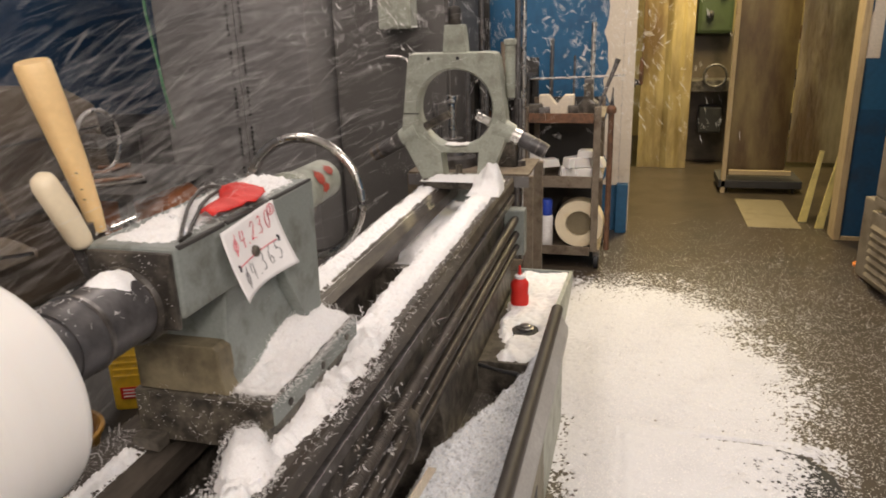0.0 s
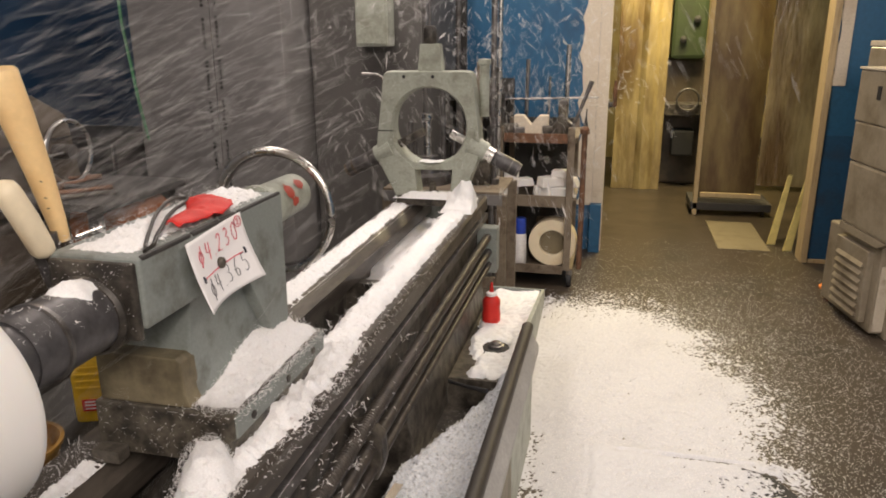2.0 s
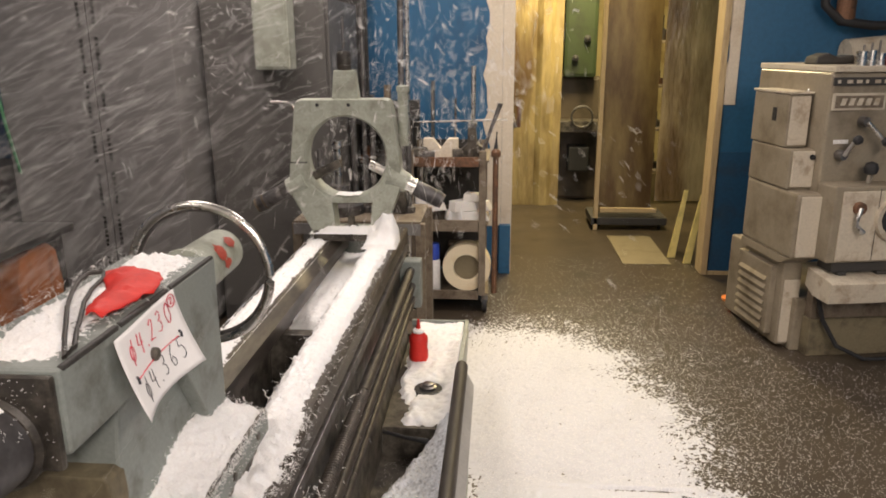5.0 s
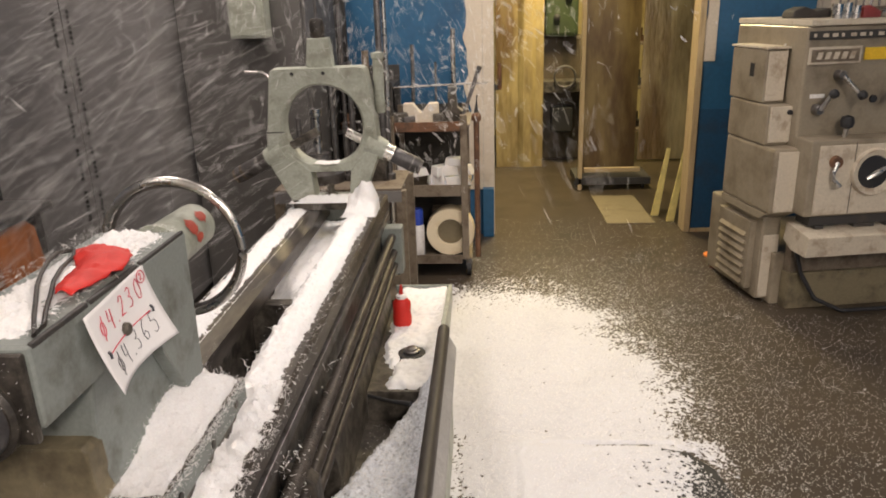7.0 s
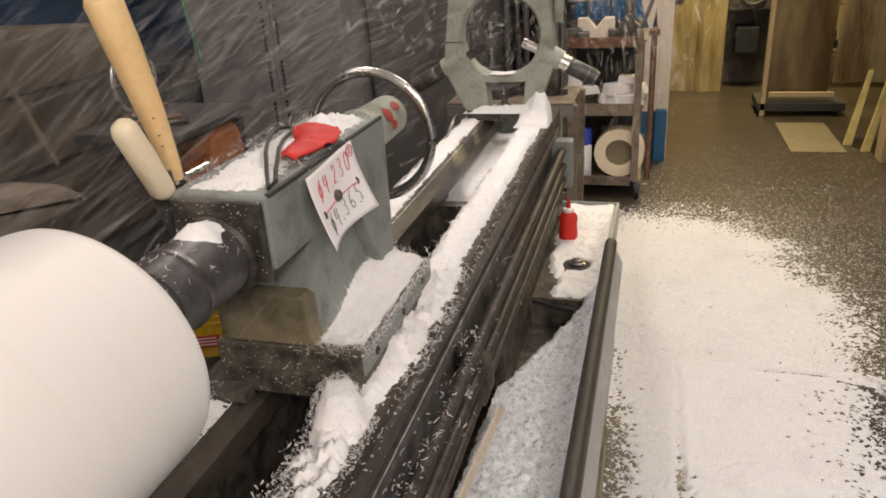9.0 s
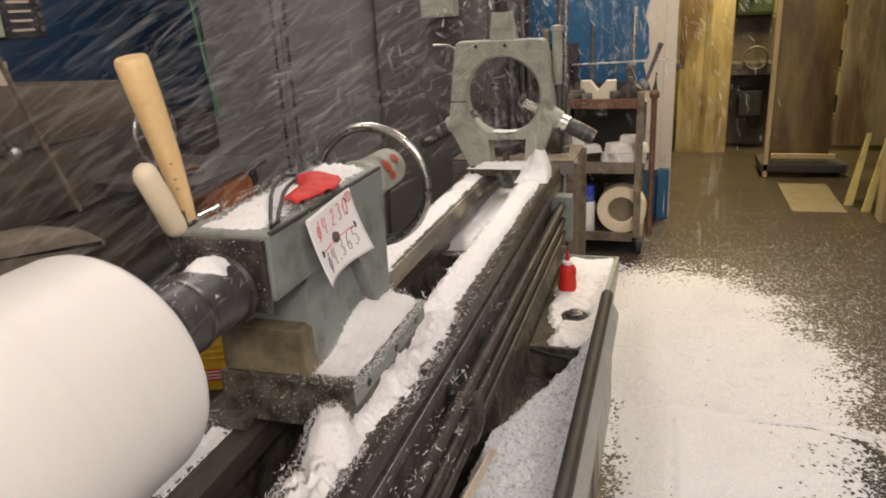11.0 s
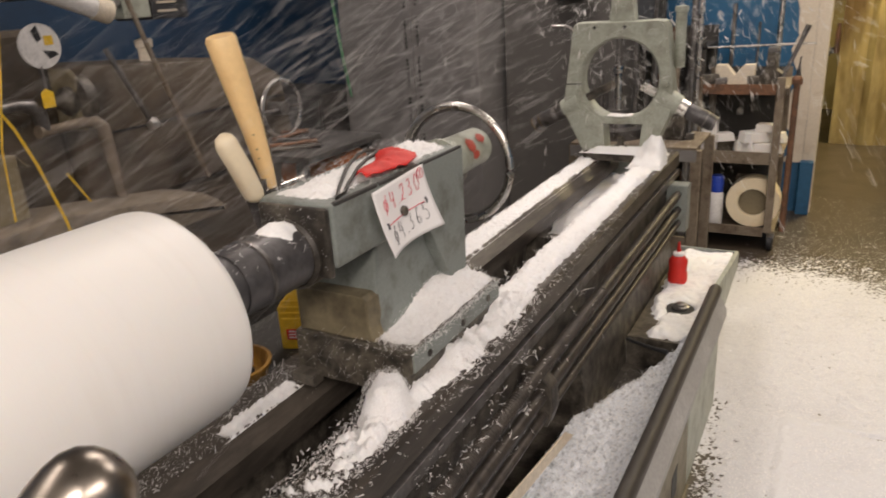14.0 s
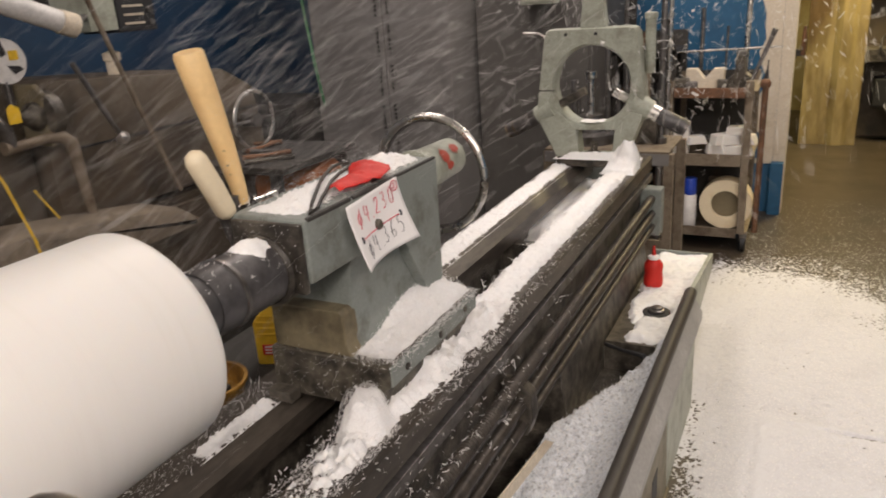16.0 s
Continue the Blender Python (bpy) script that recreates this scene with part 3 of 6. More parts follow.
def build_note():
    t = thing("paper_note", "curled white paper note with handwritten numbers pinned to the tailstock", "paper note")
    o, u, d = Vector((-0.1135, 1.988, 1.300)), Vector((0.0, 0.190, 0.012)), Vector((0.0, 0.016, -0.140))

    def on_sheet(a, b, lift=0.0):
        out = 0.026 * b ** 1.7 * (0.75 + 0.9 * (a - 0.5) ** 2) + 0.010 * (2 * abs(a - 0.45)) ** 2 * (0.3 + 0.7 * b) + 0.0015 * math.sin(5 * a + 3 * b)
        return o + a * u + b * d + Vector((0.002 + out + lift, 0.0, 0.010 * b * b))
    bm = bmesh.new()
    n = 16
    grid = [[bm.verts.new(on_sheet(i / n, j / n)) for i in range(n + 1)] for j in range(n + 1)]
    for j in range(n):
        for i in range(n):
            bm.faces.new((grid[j][i], grid[j + 1][i], grid[j + 1][i + 1], grid[j][i + 1]))
    sh = part("sheet", bm, M_PAPER, t, "", True)
    sh.modifiers.new("thick", "SOLIDIFY").thickness = 0.0005

    def write(name, text, a0, b0, step, high, drop, ink, r=0.0009):
        """Figures written along the sheet from (a0, b0), rising by drop a figure."""
        a, b = a0, b0
        for ch in text:
            for stroke in STROKES[ch]:
                pts = []
                for (p, q), (p2, q2) in zip(stroke, stroke[1:]):
                    for k in range(3):
                        f = k / 3
                        pts.append(on_sheet(a + (p + (p2 - p) * f) * step, b - (q + (q2 - q) * f) * high, 0.0014))
                p, q = stroke[-1]
                pts.append(on_sheet(a + p * step, b - q * high, 0.0014))
                part(name, piped(pts, r, 6), ink, t)
            a += step * (0.45 if ch == "." else 0.92)
            b -= drop
    write("red_figure", "\u00d84.230", 0.13, 0.38, 0.155, 0.26, 0.010, M_INKR, 0.0007)
    write("black_figure", "\u00d84.365", 0.16, 0.88, 0.150, 0.28, 0.014, M_INKB, 0.0006)
    write("corner_mark", "2", 0.885, 0.14, 0.08, 0.085, 0.0, M_INKR, 0.0007)
    part("corner_ring", piped([on_sheet(0.91 + 0.055 * math.cos(k * 0.3), 0.10 + 0.075 * math.sin(k * 0.3), 0.0014) for k in range(21)], 0.0008, 6, True), M_INKR, t)
    part("red_line", piped([on_sheet(0.13 + 0.72 * k / 8, 0.55 - 0.02 * k / 8, 0.0014) for k in range(9)], 0.0009, 6), M_INKR, t)
    for a, b in ((0.11, 0.55), (0.88, 0.52)):
        part("pen_mark", piped([on_sheet(a, b + 0.045, 0.0014), on_sheet(a + 0.015, b, 0.0014), on_sheet(a, b - 0.045, 0.0014)], 0.0022, 6), M_INKB, t)
    c = on_sheet(0.48, 0.50)
    part("magnet", turned([(0.0, -0.006), (0.0105, -0.006), (0.0105, 0.005), (0.008, 0.0075), (0.0, 0.0075)], 20, "x", tuple(c)), M_CAST, t, "small dark round magnet", True)
    return t


def build_steady():
    t = thing("steady_rest", "pale green cast steady rest standing on the lathe bed", "steady rest")
    cx, cz, ya, yb = -0.222, 1.232, 4.08, 4.17
    # frame: an outline with a round opening, built as a ring of quads between the opening and the outline
    outer = [(-0.236, 0.0), (-0.218, 0.14), (-0.208, 0.228), (-0.192, 0.244), (0.178, 0.246), (0.194, 0.232), (0.206, 0.16), (0.224, 0.01), (0.234, -0.095), (0.20, -0.175), (0.10, -0.187),
             (-0.09, -0.190), (-0.205, -0.175), (-0.248, -0.10), (-0.240, -0.02)]

    def outline_at(a):
        d = Vector((math.cos(a), math.sin(a)))
        best = 9.0
        for (x0, z0), (x1, z1) in zip(outer, outer[1:] + outer[:1]):
            ex, ez = x1 - x0, z1 - z0
            den = d.x * ez - d.y * ex
            if abs(den) > 1e-9:
                s, r = (x0 * ez - z0 * ex) / den, (x0 * d.y - z0 * d.x) / den
                if s > 0 and -1e-6 <= r <= 1 + 1e-6:
                    best = min(best, s)
        return d * best
    n = 96
    bm = bmesh.new()
    rows = []
    for k in range(n):
        a = 2 * math.pi * k / n
        o, i = outline_at(a), Vector((0.168 * math.cos(a), 0.006 + 0.168 * math.sin(a)))
        rows.append([bm.verts.new((cx + p.x, y, cz + p.y)) for p, y in ((i, ya + 0.012), (i * 1.05, ya), (o * 0.985, ya), (o, ya + 0.012), (o, yb), (i, yb))])
    for k in range(n):
        r0, r1 = rows[k], rows[(k + 1) % n]
        for j in range(6):
            bm.faces.new((r0[j], r0[(j + 1) % 6], r1[(j + 1) % 6], r1[j]))
    bmesh.ops.recalc_face_normals(bm, faces=bm.faces[:])
    part("frame", bm, M_LGREEN, t, "pale green cast frame with a round opening", True)
    part("foot", box(cx - 0.15, cx + 0.19, ya - 0.02, yb + 0.05, 0.882, 0.925, 0.005), M_CAST, t, "iron foot on the ways")
    for side in ([(-0.246, -0.10), (-0.232, -0.165), (-0.150, -0.325), (-0.052, -0.325), (-0.066, -0.186), (-0.10, -0.150), (-0.160, -0.10)],
                 [(0.233, -0.10), (0.215, -0.155), (0.148, -0.325), (0.092, -0.325), (0.106, -0.186), (0.13, -0.150), (0.180, -0.10)]):
        part("leg", prism([(cx + p, cz + q) for p, q in side], ya - 0.003, yb + 0.003, "y", 0.005), M_LGREEN, t, "pale green cast leg")
    part("sill", box(cx - 0.055, cx + 0.112, ya + 0.004, yb - 0.004, 0.918, 0.934, 0.003), M_LGREEN, t)
    part("split_line", box(cx - 0.237, cx - 0.165, ya - 0.001, ya + 0.004, cz - 0.018, cz - 0.013, 0), M_DARK, t, "dark joint of the hinged half")
    for px, pz in ((-0.185, -0.105), (0.190, -0.11), (-0.11, 0.222), (0.02, 0.222)):
        part("bolt_hole", turned([(0.0, ya - 0.0015), (0.0075, ya - 0.0015), (0.0075, ya + 0.004)], 12, "y", (cx + px, 0, cz + pz)), M_BLACK, t)
    part("neck", prism([(cx - 0.052, cz + 0.240), (cx - 0.040, cz + 0.36), (cx + 0.046, cz + 0.36), (cx + 0.060, cz + 0.240)], ya + 0.015, ya + 0.075, "y", 0.006), M_LGREEN, t)
    part("top_knob", turned([(0.026, 1.59), (0.030, 1.60), (0.030, 1.655), (0.02, 1.668)], 20, "z", (cx, ya + 0.045, 0)), M_CAST, t, "worn steel top knob", True)
    part("top_screw", rod((cx, ya + 0.045, 1.66), (cx, ya + 0.045, 1.80), 0.007, 10), M_STEEL, t, "", True)
    for sx, ang, jaw0, jaw1 in ((1, -27, 0.105, 0.21), (-1, 207, 0.034, 0.21)):
        a = math.radians(ang)
        d = Vector((math.cos(a), 0, math.sin(a)))
        c = Vector((cx, ya + 0.035, cz + (0.022 if sx > 0 else -0.004)))
        part("jaw_boss", piped([c + d * 0.20, c + d * 0.285], [0.050, 0.042], 20), M_LGREEN, t, "", True)
        part("jaw", piped([c + d * jaw0, c + d * jaw1], 0.019, 14), M_CHROME if sx > 0 else M_CAST, t, "bright steel jaw" if sx > 0 else "dull dark jaw", True)
        part("knob_collar", piped([c + d * 0.270, c + d * 0.322], 0.036, 20), M_CHROME if sx > 0 else M_STEEL, t, "bright steel collar", True)
        part("jaw_knob", piped([c + d * 0.318, c + d * 0.330, c + d * 0.345, c + d * 0.435, c + d * 0.448], [0.028, 0.034, 0.035, 0.035, 0.028], 20),
             M_QUILL if sx > 0 else M_STEEL, t, "knurled steel knob", True)
        part("knob_end", piped([c + d * 0.405, c + d * 0.452], [0.0358, 0.0310], 20), M_STEEL if sx > 0 else M_CARTM, t, "worn bright knob end", True)
    part("hinge_pin", turned([(0.0, ya - 0.012), (0.014, ya - 0.012), (0.016, ya + 0.01)], 16, "y", (cx + 0.196, 0, cz - 0.01)), M_LGREEN, t, "", True)
    part("hook_wire", piped([(cx - 0.20, ya + 0.02, 1.40), (cx - 0.215, ya + 0.02, 1.45), (cx - 0.24, ya + 0.02, 1.462), (cx - 0.31, ya + 0.02, 1.465)], 0.006, 8), M_CHROME, t, "bent bright rod", True)
    part("clamp_bolt", turned([(0.03, 0.925), (0.03, 0.945), (0.016, 0.95), (0.016, 0.985), (0.0, 0.99)], 6, "z", (cx + 0.01, ya + 0.02, 0)), M_CAST, t)
    part("side_post", turned([(0.022, 1.28), (0.022, 1.50), (0.028, 1.505), (0.028, 1.525), (0.0, 1.53)], 16, "z", (cx + 0.235, yb - 0.01, 0)), M_LGREEN, t, "", True)
    return t


build_lathe()
TAILSTOCK = build_tailstock()
build_note()
build_steady()

BILLET = thing("plastic_billet", "large smooth white plastic cylinder turning in the lathe", "plastic cylinder")
part("cylinder", turned([(0.0, -0.9), (0.158, -0.9), (0.165, -0.89), (0.165, 1.574), (0.163, 1.585), (0.156, 1.592)], 96, "y"), M_WHITE, BILLET, "", True)
part("end_face", turned([(0.154, 1.5925), (0.154, 1.5945), (0.06, 1.5955), (0.057, 1.590)], 96, "y"), M_WHITE, BILLET, "faced white end", True)
part("turned_ring", turned([(0.1652, 0.62), (0.1658, 0.622), (0.1658, 0.628), (0.1652, 0.63)], 96, "y"), M_WHITE, BILLET, "fine turned ridge", True)
BILLET.location = (AX, 0, AZ - 0.012)

# ---- loose things on the tailstock ----


def build_rag():
    t = thing("red_rag", "crumpled red plastic rag with a black strap on the tailstock", "rag")
    edge = [(2.032, -0.172, -0.146), (2.075, -0.188, -0.134), (2.12, -0.196, -0.128), (2.155, -0.212, -0.122), (2.20, -0.240, -0.134), (2.228, -0.246, -0.160), (2.252, -0.236, -0.206)]
    bm = bmesh.new()
    n, grid = 12, []
    for j in range(25):
        f = j / 24 * (len(edge) - 1)
        k = min(int(f), len(edge) - 2)
        (y0, l0, r0), (y1, l1, r1) = edge[k], edge[k + 1]
        g = f - k
        row = []
        for i in range(n + 1):
            a = i / n
            y = y0 + (y1 - y0) * g + 0.012 * (a - 0.5) * math.sin(j * 0.4)
            x = l0 + (l1 - l0) * g + a * (r0 - l0 + (r1 - l1 - r0 + l0) * g) + 0.003 * n3(j * 0.7, a * 3)
            z = 1.319 + 0.012 * math.sin(math.pi * a) * (0.4 + 0.6 * math.sin(math.pi * j / 24)) + 0.010 * abs(n3(x * 34, y * 34, 2)) + 0.005 * n3(x * 90, y * 90, 5)
            row.append(bm.verts.new((x, y, z)))
        grid.append(row)
    for j in range(24):
        for i in range(n):
            bm.faces.new((grid[j][i], grid[j][i + 1], grid[j + 1][i + 1], grid[j + 1][i]))
    ob = part("cloth", bm, M_RED, t, "", True)
    ob.modifiers.new("thick", "SOLIDIFY").thickness = 0.002
    outer = [(-0.134, 1.915, 1.313), (-0.160, 1.960, 1.320), (-0.186, 2.008, 1.323), (-0.218, 2.065, 1.325), (-0.240, 2.115, 1.328), (-0.260, 2.170, 1.330), (-0.264, 2.205, 1.330), (-0.250, 2.228, 1.326)]
    inner = [(-0.232, 2.190, 1.326), (-0.222, 2.140, 1.326), (-0.204, 2.085, 1.324), (-0.180, 2.035, 1.322), (-0.158, 1.985, 1.319), (-0.138, 1.945, 1.315)]
    part("strap", piped([(p, q, z - 0.004) for p, q, z in outer + inner], 0.0036, 8, True), M_RAIL, t, "dusty black strap loop", True)
    return t


build_rag()


def build_jug():
    t = thing("yellow_jug", "yellow plastic jug with a red label beyond the bed", "jug")
    part("body", prism([(-0.065, 0.0), (-0.065, 0.115), (-0.022, 0.165), (0.055, 0.165), (0.065, 0.155), (0.065, 0.0)], -0.05, 0.05, "y", 0.010), M_YELLOW, t, "", True)
    for k in range(4):
        part("rib", box(-0.056 + 0.006 * max(0, k - 2), 0.058, -0.053, -0.049, 0.082 + 0.016 * k, 0.088 + 0.016 * k, 0.0015), M_YELLOW, t)
    part("cap", turned([(0.022, 0.160), (0.022, 0.185), (0.0, 0.186)], 16, "z", (-0.005, 0, 0)), M_RED, t, "red screw cap", True)
    lab = part("label", box(-0.046, 0.008, -0.0525, -0.0495, 0.030, 0.058, 0), M_RED, t, "red label with white bars")
    for k in range(3):
        part("label_bar", box(-0.040, 0.002, -0.0535, -0.0525, 0.035 + 0.008 * k, 0.038 + 0.008 * k, 0), M_PAPER, lab)
    t.matrix_world = pose(-0.500, 2.225, 0.812, 0, 0, 22)
    s = thing("oil_drum_stand", "dark greasy steel stand behind the lathe", "stand")
    part("top", box(-0.72, -0.43, 1.6, 2.6, 0.765, 0.812, 0.006), M_DARK, s)
    for x, y in ((-0.70, 1.63), (-0.46, 1.63), (-0.70, 2.57), (-0.46, 2.57)):
        part("leg", box(x - 0.02, x + 0.02, y - 0.02, y + 0.02, 0.0, 0.765, 0.003), M_DARK, s)
    h = thing("yellow_pail", "shallow grimy yellow pail on the dark stand", "pail", -0.545, 1.985, 0.812)
    part("shell", turned([(0.0, 0.0), (0.078, 0.0), (0.088, 0.042), (0.094, 0.044), (0.094, 0.050), (0.086, 0.050), (0.076, 0.006), (0.0, 0.006)], 32, "z"), mat("grimy_orange_plastic", (0.36, 0.19, 0.03), 0.5, second=(0.14, 0.07, 0.015), amount=0.5, scale=14), h, "", True)
    part("dark_tab", box(0.035, 0.055, -0.02, 0.02, 0.008, 0.040, 0.004), M_DARK, h)
    return t


build_jug()


def build_bottle():
    t = thing("squeeze_bottle", "red plastic squeeze bottle standing in the chip tray", "bottle", 0.078, 4.03, 0.346)
    part("body", turned([(0.0, 0.0), (0.036, 0.0), (0.041, 0.006), (0.042, 0.05), (0.038, 0.075), (0.041, 0.10), (0.040, 0.118), (0.026, 0.136), (0.02, 0.14)], 24, "z"), M_RED, t, "", True)
    part("collar", turned([(0.022, 0.138), (0.024, 0.14), (0.024, 0.152), (0.012, 0.158)], 18, "z"), M_CHIP, t, "collar caked with white shavings", True)
    part("nozzle", turned([(0.011, 0.155), (0.008, 0.172), (0.005, 0.200), (0.0, 0.201)], 12, "z"), M_RED, t, "", True)
    return t


build_bottle()


def build_knob():
    t = thing("ball_handle", "polished steel ball handle on a tapered lever", "lever handle")
    c = Vector((0.303, 1.105, 1.404))
    d = Vector((0.38, 0.76, 0.52)).normalized()
    prof = [(-0.12, 0.009), (-0.085, 0.0105), (-0.062, 0.0135), (-0.044, 0.0175), (-0.028, 0.0220), (-0.012, 0.0256), (0.0, 0.0268), (0.009, 0.0260), (0.017, 0.0226), (0.023, 0.0165), (0.0265, 0.009), (0.0275, 0.002)]
    part("ball", piped([c + d * s for s, _ in prof], [1.01 * r for _, r in prof], 32), M_BALL, t, "polished ball end", True)
    part("stem", piped([c - d * 0.12, c - d * 0.28, Vector((0.03, 0.70, 0.93)), Vector((-0.03, 0.66, 0.90))], [0.009, 0.012, 0.016, 0.016], 12), M_STEEL, t, "", True)
    part("hub", turned([(0.04, BED + 0.002), (0.04, BED + 0.05), (0.03, BED + 0.06)], 20, "z", (-0.05, 0.65, 0)), M_CAST, t, "", True)
    return t


build_knob()

# ---- the machines and furniture round the lathe ----


def build_cabinet():
    t = thing("steel_cabinet", "tall plain grey steel cabinet with perforated door edges", "cabinet")
    x0, x1, xm, y = -2.33, -1.33, -1.785, 5.0
    part("carcass", box(x0, x1, y + 0.02, y + 0.5, 0.04, 2.35, 0.004), M_GREYCAB, t)
    for a, b in ((x0, xm - 0.004), (xm + 0.004, x1)):
        part("door", box(a, b, y, y + 0.019, 0.06, 2.33, 0.003), M_GREYCAB, t)
    part("plinth", box(x0 + 0.02, x1 - 0.02, y + 0.05, y + 0.45, 0.0, 0.04, 0), M_DARK, t)
    bm = bmesh.new()
    for col, off in ((-0.045, 0.0), (0.04, 0.012)):
        for k in range(70):
            if k % 9 in (3, 4):
                continue
            z = 0.45 + 0.027 * k + off
            m = Matrix.Translation((xm + col, y - 0.0015, z)) @ Matrix.Diagonal((0.019, 0.002, 0.019, 1))
            bmesh.ops.create_cube(bm, size=1.0, matrix=m)
    tagged(part("perforation", bm, M_DARK, t, "columns of small dark slots"), kind="stuff")
    part("green_cord", piped([(x0 - 0.04, y - 0.03, 2.3), (x0 - 0.03, y - 0.03, 1.7), (x0 + 0.02, y - 0.03, 1.25), (x0 + 0.06, y - 0.03, 1.0)], 0.009, 6), M_CORD, t, "thin green cord", True)
    u = thing("dark_cabinet", "dark grimy steel cabinet standing before the blue wall", "cabinet")
    part("carcass", box(-1.31, -0.56, 5.36, 6.20, 0.0, 1.95, 0.006), M_DARK2, u)
    part("door", box(-1.29, -0.58, 5.335, 5.358, 0.1, 1.93, 0.004), M_DARK2, u)
    part("door_handle", rod((-0.63, 5.326, 0.85), (-0.63, 5.326, 1.0), 0.009, 8), M_STEEL, u)
    e = thing("electrical_box", "pale grey box fixed to the dark cabinet", "electrical box")
    part("case", box(-0.95, -0.75, 5.20, 5.333, 1.56, 2.05, 0.006), M_LGREEN, e)
    part("cover", box(-0.935, -0.765, 5.192, 5.1995, 1.575, 2.03, 0.003), M_LGREEN, e)
    part("conduit", rod((-0.85, 5.27, 2.05), (-0.85, 5.27, 2.6), 0.012, 8), M_STEEL, e, "", True)
    q = thing("dark_cupboard", "low dark greasy steel cupboard beside the grey cabinet", "cupboard")
    part("carcass", box(-3.15, -2.37, 4.78, 5.30, 0.0, 1.04, 0.008), M_DARK, q)
    for a, b in ((-3.13, -2.765), (-2.755, -2.39)):
        part("door", box(a, b, 4.76, 4.778, 0.08, 1.00, 0.004), M_DARK, q)
    part("door_handle", rod((-2.80, 4.745, 0.55), (-2.80, 4.745, 0.68), 0.008, 8), M_STEEL, q)
    w = thing("backing_board", "tall dark board leaning behind the cabinets", "board")
    part("panel", box(-1.5, -0.52, 6.38, 6.42, 0.0, 2.6, 0.004), M_DARK, w)
    part("rear_batten", box(-1.4, -0.6, 6.425, 6.498, 1.2, 1.26, 0.004), M_DARK, w)

    k = thing("dark_parts_rack", "dark open rack crowded with greasy machine parts", "rack")
    for xx in (-0.53, -0.16):
        for yy in (5.80, 6.24):
            part("upright", box(xx - 0.02, xx + 0.02, yy - 0.02, yy + 0.02, 0.0, 1.25, 0.002), M_DARK, k)
    part("back_panel", box(-0.55, -0.14, 6.262, 6.275, 0.0, 1.32, 0.001), M_DARK, k)
    rr = random.Random(31)
    for zz in (0.3, 0.62, 0.92, 1.2):
        part("shelf", box(-0.55, -0.14, 5.78, 6.26, zz, zz + 0.02, 0.001), M_DARK, k)
        for q in range(3):
            f = thing("greasy_part", "greasy machine part stored on the dark rack", "machine part", -0.46 + 0.12 * q, 5.88, zz + 0.02, group="parts on the dark rack")
            h = rr.uniform(0.1, 0.22)
            part("body", turned([(0.0, 0.0), (0.05, 0.0), (0.052, h * 0.4), (0.025, h * 0.5), (0.025, h), (0.0, h)], 12, "z"), rr.choice([M_RUST, M_CAST, M_STEEL]), f, "", True)


def build_stand():
    t = thing("steel_work_stand", "grey angle-iron work stand behind the steady rest", "stand")
    y0, y1, zt = 4.62, 5.05, 0.835
    part("top", box(-0.62, 0.03, y0, y1, zt - 0.012, zt, 0.002), M_CARTM, t)
    part("front_apron", box(-0.62, 0.03, y0 - 0.004, y0 + 0.004, zt - 0.07, zt - 0.013, 0.001), M_GREYCAB, t)
    for x in (-0.60, 0.03):
        for y in (y0 + 0.02, y1 - 0.02):
            part("leg", box(x - 0.028, x + 0.022, y - 0.02, y + 0.02, 0.0, zt - 0.013, 0.003), M_CARTM, t)
    part("stretcher", box(-0.58, 0.0, y0 + 0.012, y0 + 0.03, 0.30, 0.36, 0.002), M_CARTM, t)
    part("lower_shelf", box(-0.58, 0.0, y0 + 0.04, y1 - 0.05, 0.20, 0.215, 0.001), M_CARTM, t)
    m = thing("gear_part", "round dark machine part on the work stand", "machine part", -0.42, 4.82, zt)
    part("disc", turned([(0.0, 0.0), (0.13, 0.0), (0.13, 0.05), (0.07, 0.06), (0.06, 0.15), (0.0, 0.15)], 28, "z"), M_STEEL, m, "", True)
    part("spindle", turned([(0.02, 0.15), (0.02, 0.34), (0.03, 0.345), (0.03, 0.38), (0.0, 0.385)], 16, "z"), M_CHROME, m, "", True)
    b = thing("iron_block", "rough dark iron casting on the work stand", "casting", -0.15, 4.85, zt)
    part("block", prism([(-0.09, 0.0), (-0.09, 0.10), (-0.03, 0.19), (0.05, 0.21), (0.08, 0.14), (0.09, 0.0)], -0.06, 0.06, "y", 0.012), M_CAST, b)
    part("stud", rod((0.0, 0.0, 0.19), (0.0, 0.0, 0.50), 0.012, 10), M_STEEL, b, "", True)
    for x, h in ((-0.58, 0.24), (-0.52, 0.33), (-0.335, 0.52), (-0.275, 0.30), (-0.235, 0.61), (-0.05, 0.36)):
        p = thing("steel_pin", "upright dark steel pin on the work stand", "pin", x, 4.84, zt, group="pins on the stand")
        part("shaft", turned([(0.03, 0.0), (0.03, 0.03), (0.014, 0.035), (0.014, h), (0.0, h + 0.004)], 14, "z"), M_STEEL, p, "", True)


